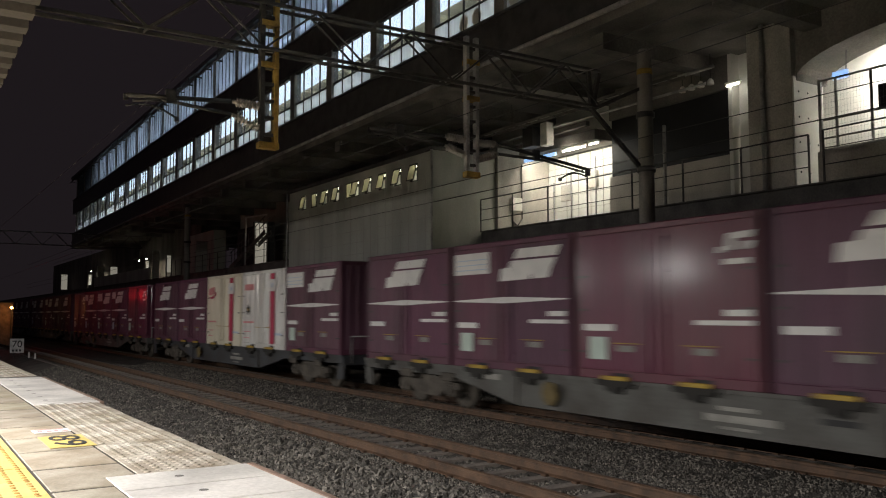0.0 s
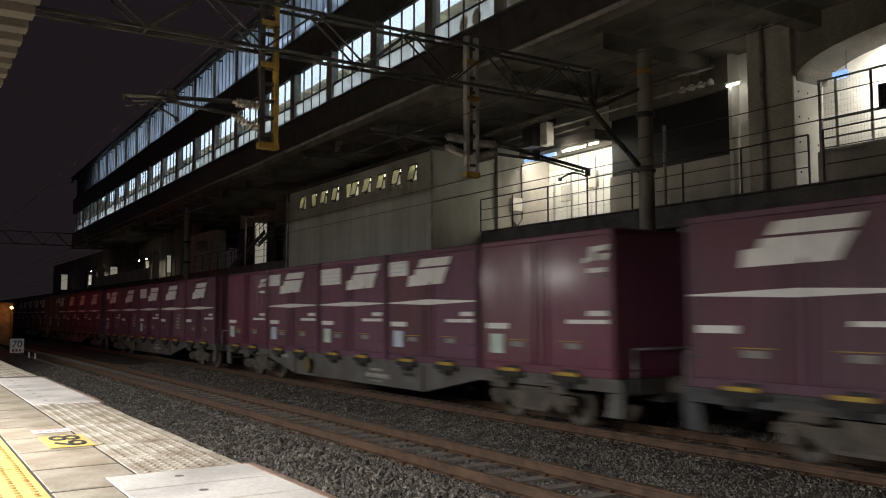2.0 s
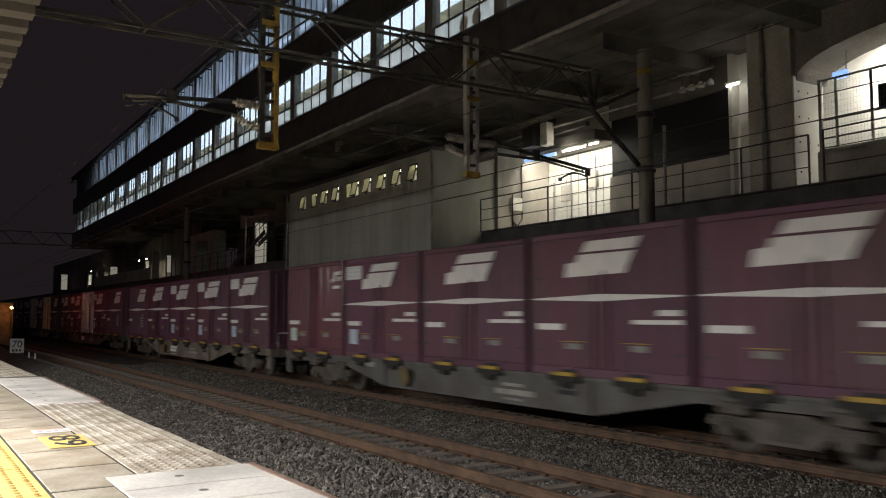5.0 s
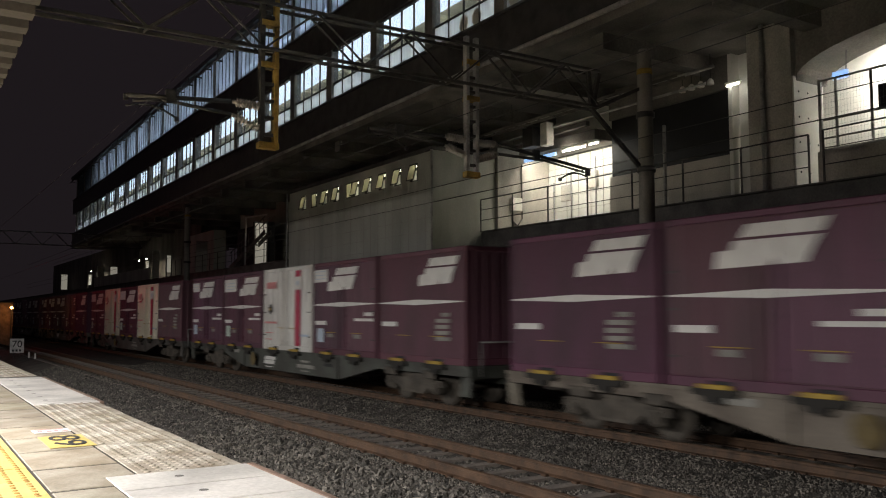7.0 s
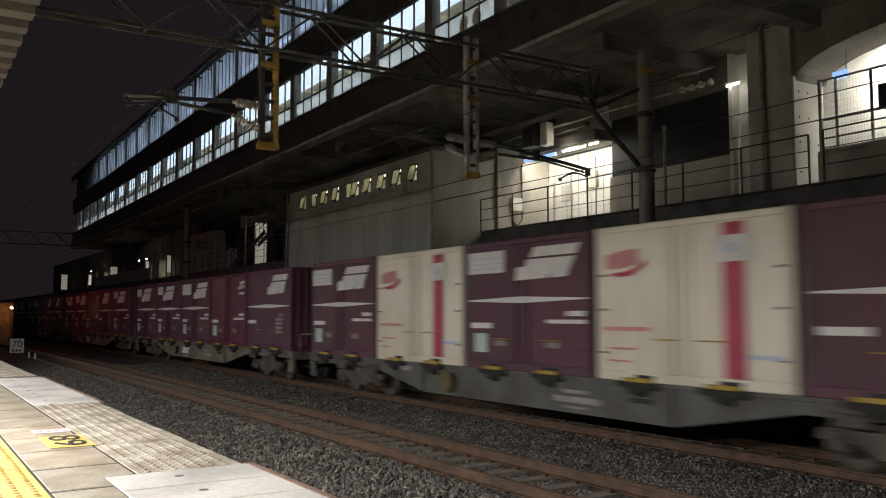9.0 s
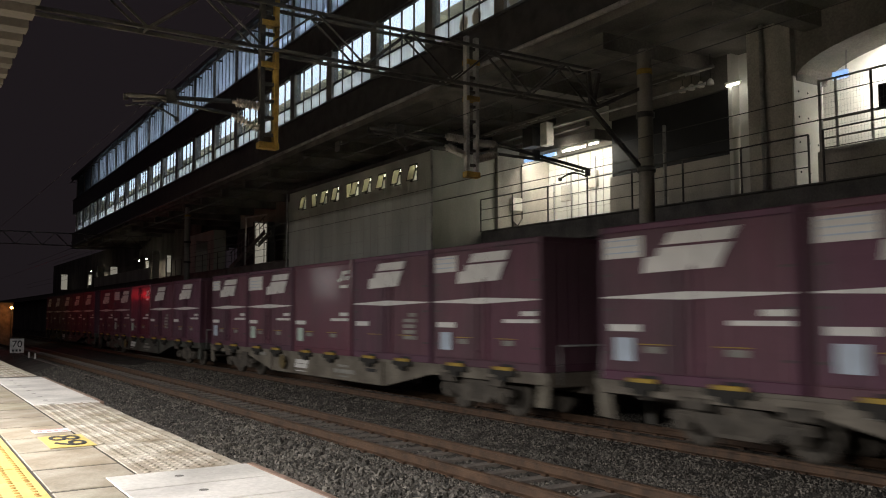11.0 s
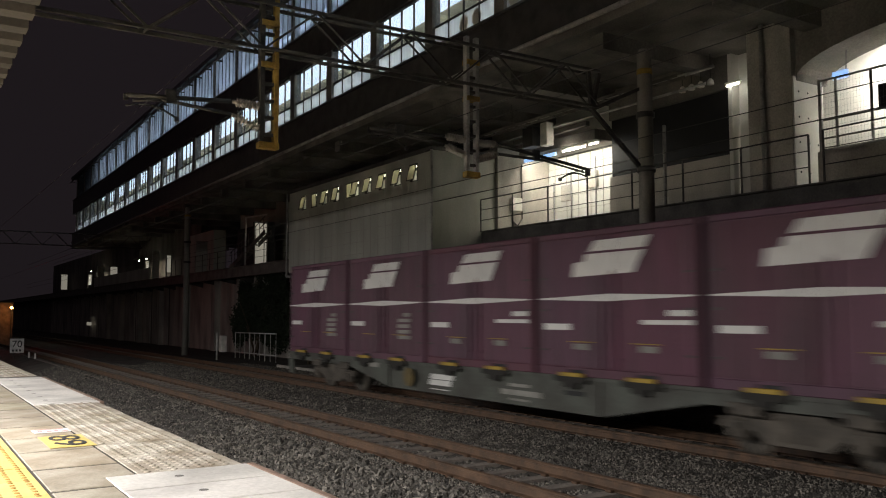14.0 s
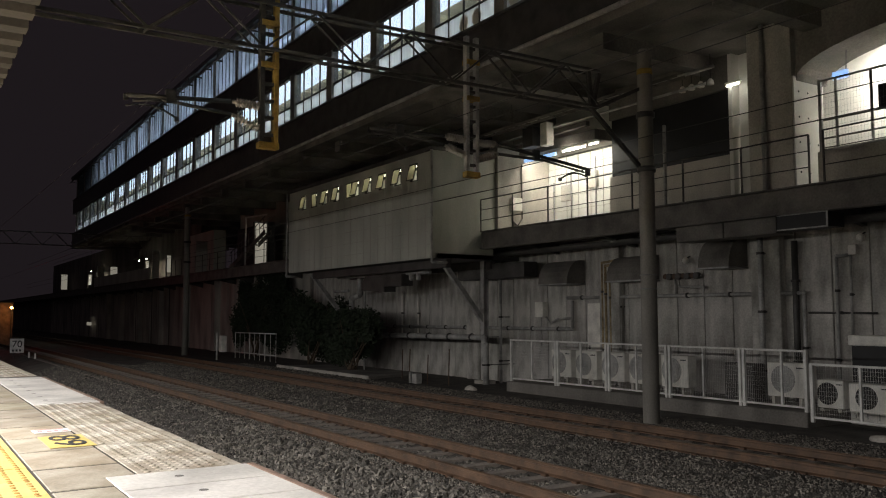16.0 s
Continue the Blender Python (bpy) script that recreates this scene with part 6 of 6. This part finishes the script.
bm = B(); tube(bm, (-46.3, 16.5, DECK_Z), (-46.3, 16.5, 7.54), 0.05, 8); tube(bm, (-46.3, 16.5, 7.54), (-43.1, 16.5, 7.4), 0.04, 8); solid("walkway_post", bm, M_FENCE, "pale bent pipe post at the walkway edge", "post")
for x in (-73.6, -94.5, -71.1):
    f = thing("bulkhead_lamp", "small lit lamp under the far walkway ceiling", "lamp")
    bm = B(); bmesh.ops.create_uvsphere(bm, u_segments=10, v_segments=6, radius=0.06, matrix=Matrix.Translation((x, 17.0, 6.62))); part("globe", bm, M_LAMP, f)
    bm = B(); tube(bm, (x, 17.0, 6.62), (x, 17.0, SOFFIT_Z), 0.02, 5); part("stem", bm, M_STEEL, f)
bm = B(); box(bm, -99.0, -96.8, 17.5, 17.6, 0.95, 1.3); solid("lit_window", bm, M_DOORLIT, "small lit window far down the wall", "window")


def shrub(x, y, z, rx, ry, h, n, seed, label):
    s = thing("shrub", label, "shrub")
    rng = random.Random(seed)
    for k in range(9):
        bm = B()
        a = rng.uniform(0, 6.28)
        q = rng.uniform(0.2, 0.75)
        mid = (x + rx * 0.3 * math.cos(a), y + ry * 0.3 * math.sin(a), z + h * 0.4)
        tube(bm, (x + rng.uniform(-0.2, 0.2), y + rng.uniform(-0.2, 0.2), z - 0.1), mid, 0.04, 5, 0.025)
        tube(bm, mid, (x + rx * q * math.cos(a), y + ry * q * math.sin(a), z + h * rng.uniform(0.6, 0.9)), 0.025, 5, 0.008)
        part("stem", bm, M_BARK, s)
    lobes = [(x + rx * rng.uniform(-0.75, 0.75), y + ry * rng.uniform(-0.6, 0.6), z + h * rng.uniform(0.25, 0.85), rng.uniform(0.25, 0.5)) for _ in range(16)]
    vs, fs = [], []
    for _ in range(n):
        lx, ly, lz, lr = rng.choice(lobes)
        d = Vector((rng.gauss(0, 1), rng.gauss(0, 1), rng.gauss(0, 0.8))).normalized() * rng.uniform(0.5, 1.15)
        o = Vector((lx + d.x * lr * rx * 0.7, ly + d.y * lr * ry * 0.7, max(z + 0.05, lz + d.z * lr * h * 0.55)))
        u = Vector((rng.gauss(0, 1), rng.gauss(0, 1), rng.gauss(0, 1) - 0.4)).normalized()
        v = u.orthogonal().normalized()
        L = rng.uniform(0.09, 0.19)
        i = len(vs)
        vs += [o, o + u * L * 0.5 + v * L * 0.28, o + u * L, o + u * L * 0.5 - v * L * 0.28]
        fs.append((i, i + 1, i + 2, i + 3))
    me = bpy.data.meshes.new("foliage")
    me.from_pydata([tuple(v) for v in vs], [], fs)
    me.materials.append(M_LEAF)
    o = new("foliage", me)
    o.parent = s
    tagged(o, kind="stuff")


shrub(-38.0, 16.9, -0.3, 3.6, 1.3, 3.3, 22000, 1, "dense dark evergreen shrub against the wall")
shrub(-31.7, 15.9, -0.3, 3.3, 1.0, 2.5, 20000, 2, "low dark evergreen shrub beside the concrete slab")
shrub(-46.5, 17.2, -0.3, 4.6, 1.1, 4.5, 22000, 3, "tall dark shrub behind the small railing")
bm = B()
prism(bm, [(-36.2, 14.6), (-27.6, 14.6), (-28.6, 17.4), (-35.5, 17.4)], "z", -0.45, -0.24)
solid("concrete_slab", bm, M_CONC_D, "flat worn concrete slab beside the track", "slab", kind="structure")
bm = B()
box(bm, -36.4, -27.6, 14.50, 14.58, -0.42, -0.20, 0.02)
solid("slab_kerb", bm, M_CONC, "pale low kerb along the slab", "kerb", kind="structure")
r = thing("guard_rail", "small white steel guard railing beside the shrubs", "railing")
bm = B(); tube(bm, (-46.0, 15.9, 1.06), (-40.0, 15.9, 1.08), 0.03, 6); tube(bm, (-46.0, 15.9, 0.0), (-40.0, 15.9, 0.0), 0.025, 6); part("rail", bm, M_FENCE, r)
for k in range(9):
    bm = B(); tube(bm, (-46.0 + 0.75 * k, 15.9, -0.35), (-46.0 + 0.75 * k, 15.9, 1.05), 0.03 if k % 3 == 0 else 0.015, 6); part("post", bm, M_FENCE, r)
c = thing("trackside_cabinet", "narrow pale trackside cabinet on a post", "cabinet")
bm = B(); box(bm, -43.9, -43.55, 14.3, 14.6, 0.1, 0.95, 0.02); part("body", bm, M_AC, c)
bm = B(); tube(bm, (-44.1, 14.25, -0.4), (-44.1, 14.25, 1.1), 0.05, 8); part("post", bm, M_FENCE, c)
for x, y, h in ((-27.0, 15.6, 1.1), (-25.8, 15.2, 1.15), (-24.6, 15.2, 1.0), (-23.9, 15.6, 1.2)):
    bm = B(); tube(bm, (x, y, GROUND_Z - 0.1), (x + 0.06, y, GROUND_Z + h), 0.02, 5); solid("rusty_stake", bm, M_RAIL, "thin rusty steel stake in the ground", "stake")
c = thing("track_box", "small pale junction box beside the track", "junction box")
bm = B(); box(bm, -25.3, -25.0, 15.0, 15.25, GROUND_Z, 0.0, 0.02); part("body", bm, M_PIPE, c)
bm = B(); box(bm, -25.5, -25.38, 15.0, 15.1, GROUND_Z, 0.05, 0.01); part("stub", bm, M_GALV, c)
bm = B()
box(bm, -90.0, -68.0, 16.50, 16.62, DECK_Z, 5.75)
solid("far_parapet", bm, M_CREAMWALL, "pale solid parapet of the far walkway", "parapet", kind="structure")


def cable_tray(x0, x1, y, z):
    t = thing("cable_tray", "dark steel cable tray hung under the concrete ceiling", "cable tray")
    for d in (-0.15, 0.15):
        bm = B()
        box(bm, x0, x1, y + d - 0.015, y + d + 0.015, z, z + 0.08)
        part("side_rail", bm, M_BEAM, t)
    x = x0 + 0.2
    while x < x1:
        bm = B()
        box(bm, x, x + 0.03, y - 0.135, y + 0.135, z + 0.02, z + 0.04)
        part("rung", bm, M_BEAM, t)
        x += 0.6
    x = x0 + 0.4
    while x < x1:
        bm = B()
        tube(bm, (x, y, z + 0.04), (x, y, SOFFIT_Z), 0.012, 5)
        part("hanger_rod", bm, M_STEEL, t)
        x += 1.9


cable_tray(-26.2, -14.8, 16.9, 8.15)
b = thing("wall_switch_box", "white wall box with cables beside the block", "switch box")
bm = B(); box(bm, -22.94, -22.80, 17.5, 17.95, 5.55, 6.0, 0.015); part("casing", bm, M_AC, b)
bm = B()
for a, c in (((-22.9, 17.6, 5.55), (-22.9, 17.6, 5.2)), ((-22.9, 17.6, 5.2), (-22.9, 17.8, 5.05)), ((-22.9, 17.8, 5.05), (-22.9, 18.0, 5.3)), ((-22.9, 18.0, 5.3), (-22.9, 18.0, 7.2))):
    tube(bm, a, c, 0.02, 6)
part("cable", bm, M_STEEL, b)
for k, x in enumerate((-22.5, -21.6, -20.4, -19.6)):
    pipe_run("alcove_pipe", [(x, 19.1, DECK_Z), (x, 19.1, 6.6 + 0.3 * (k % 3))], 0.025, "thin dark conduit on the pale alcove wall", False)
bm = B(); box(bm, -23.0, -19.3, 17.7, 17.85, 7.85, 8.0); solid("ceiling_beam", bm, M_BEAM, "dark steel beam under the alcove ceiling", "beam", kind="structure")
for x0, y in ((-8.9, 15.35), (-26.4, 15.9), (-22.0, 15.2)):
    bm = B()
    bmesh.ops.create_icosphere(bm, subdivisions=2, radius=0.16, matrix=Matrix.Translation((x0, y, GROUND_Z + 0.02)) @ Matrix.Diagonal((1.6, 1.0, 0.7, 1)))
    for v in bm.verts:
        v.co += 0.04 * Vector(noise.noise_vector(v.co * 5))
    solid("loose_rock", bm, M_CONC, "rough grey rock on the ground", "rock")


# ---- what moves ----
def motions():
    times = [0.5 * k for k in range(33)]
    for ob, at, z in TRAIN:
        walk(ob, [(t, pose(train_s(t) + at, TRAIN_Y, z)) for t in times])
    ticks = [k / 30 for k in range(481)]
    turns = [Euler((0, train_s(t) / 0.405, 0)).to_matrix().to_4x4() for t in ticks]
    for w in WAGONS:
        for ax in [o for o in w.children if o.name.split(".")[0] == "wheelset"]:
            at = Matrix.Translation(ax.matrix_local.translation)
            walk(ax, [(t, at @ m) for t, m in zip(ticks, turns)])


motions()
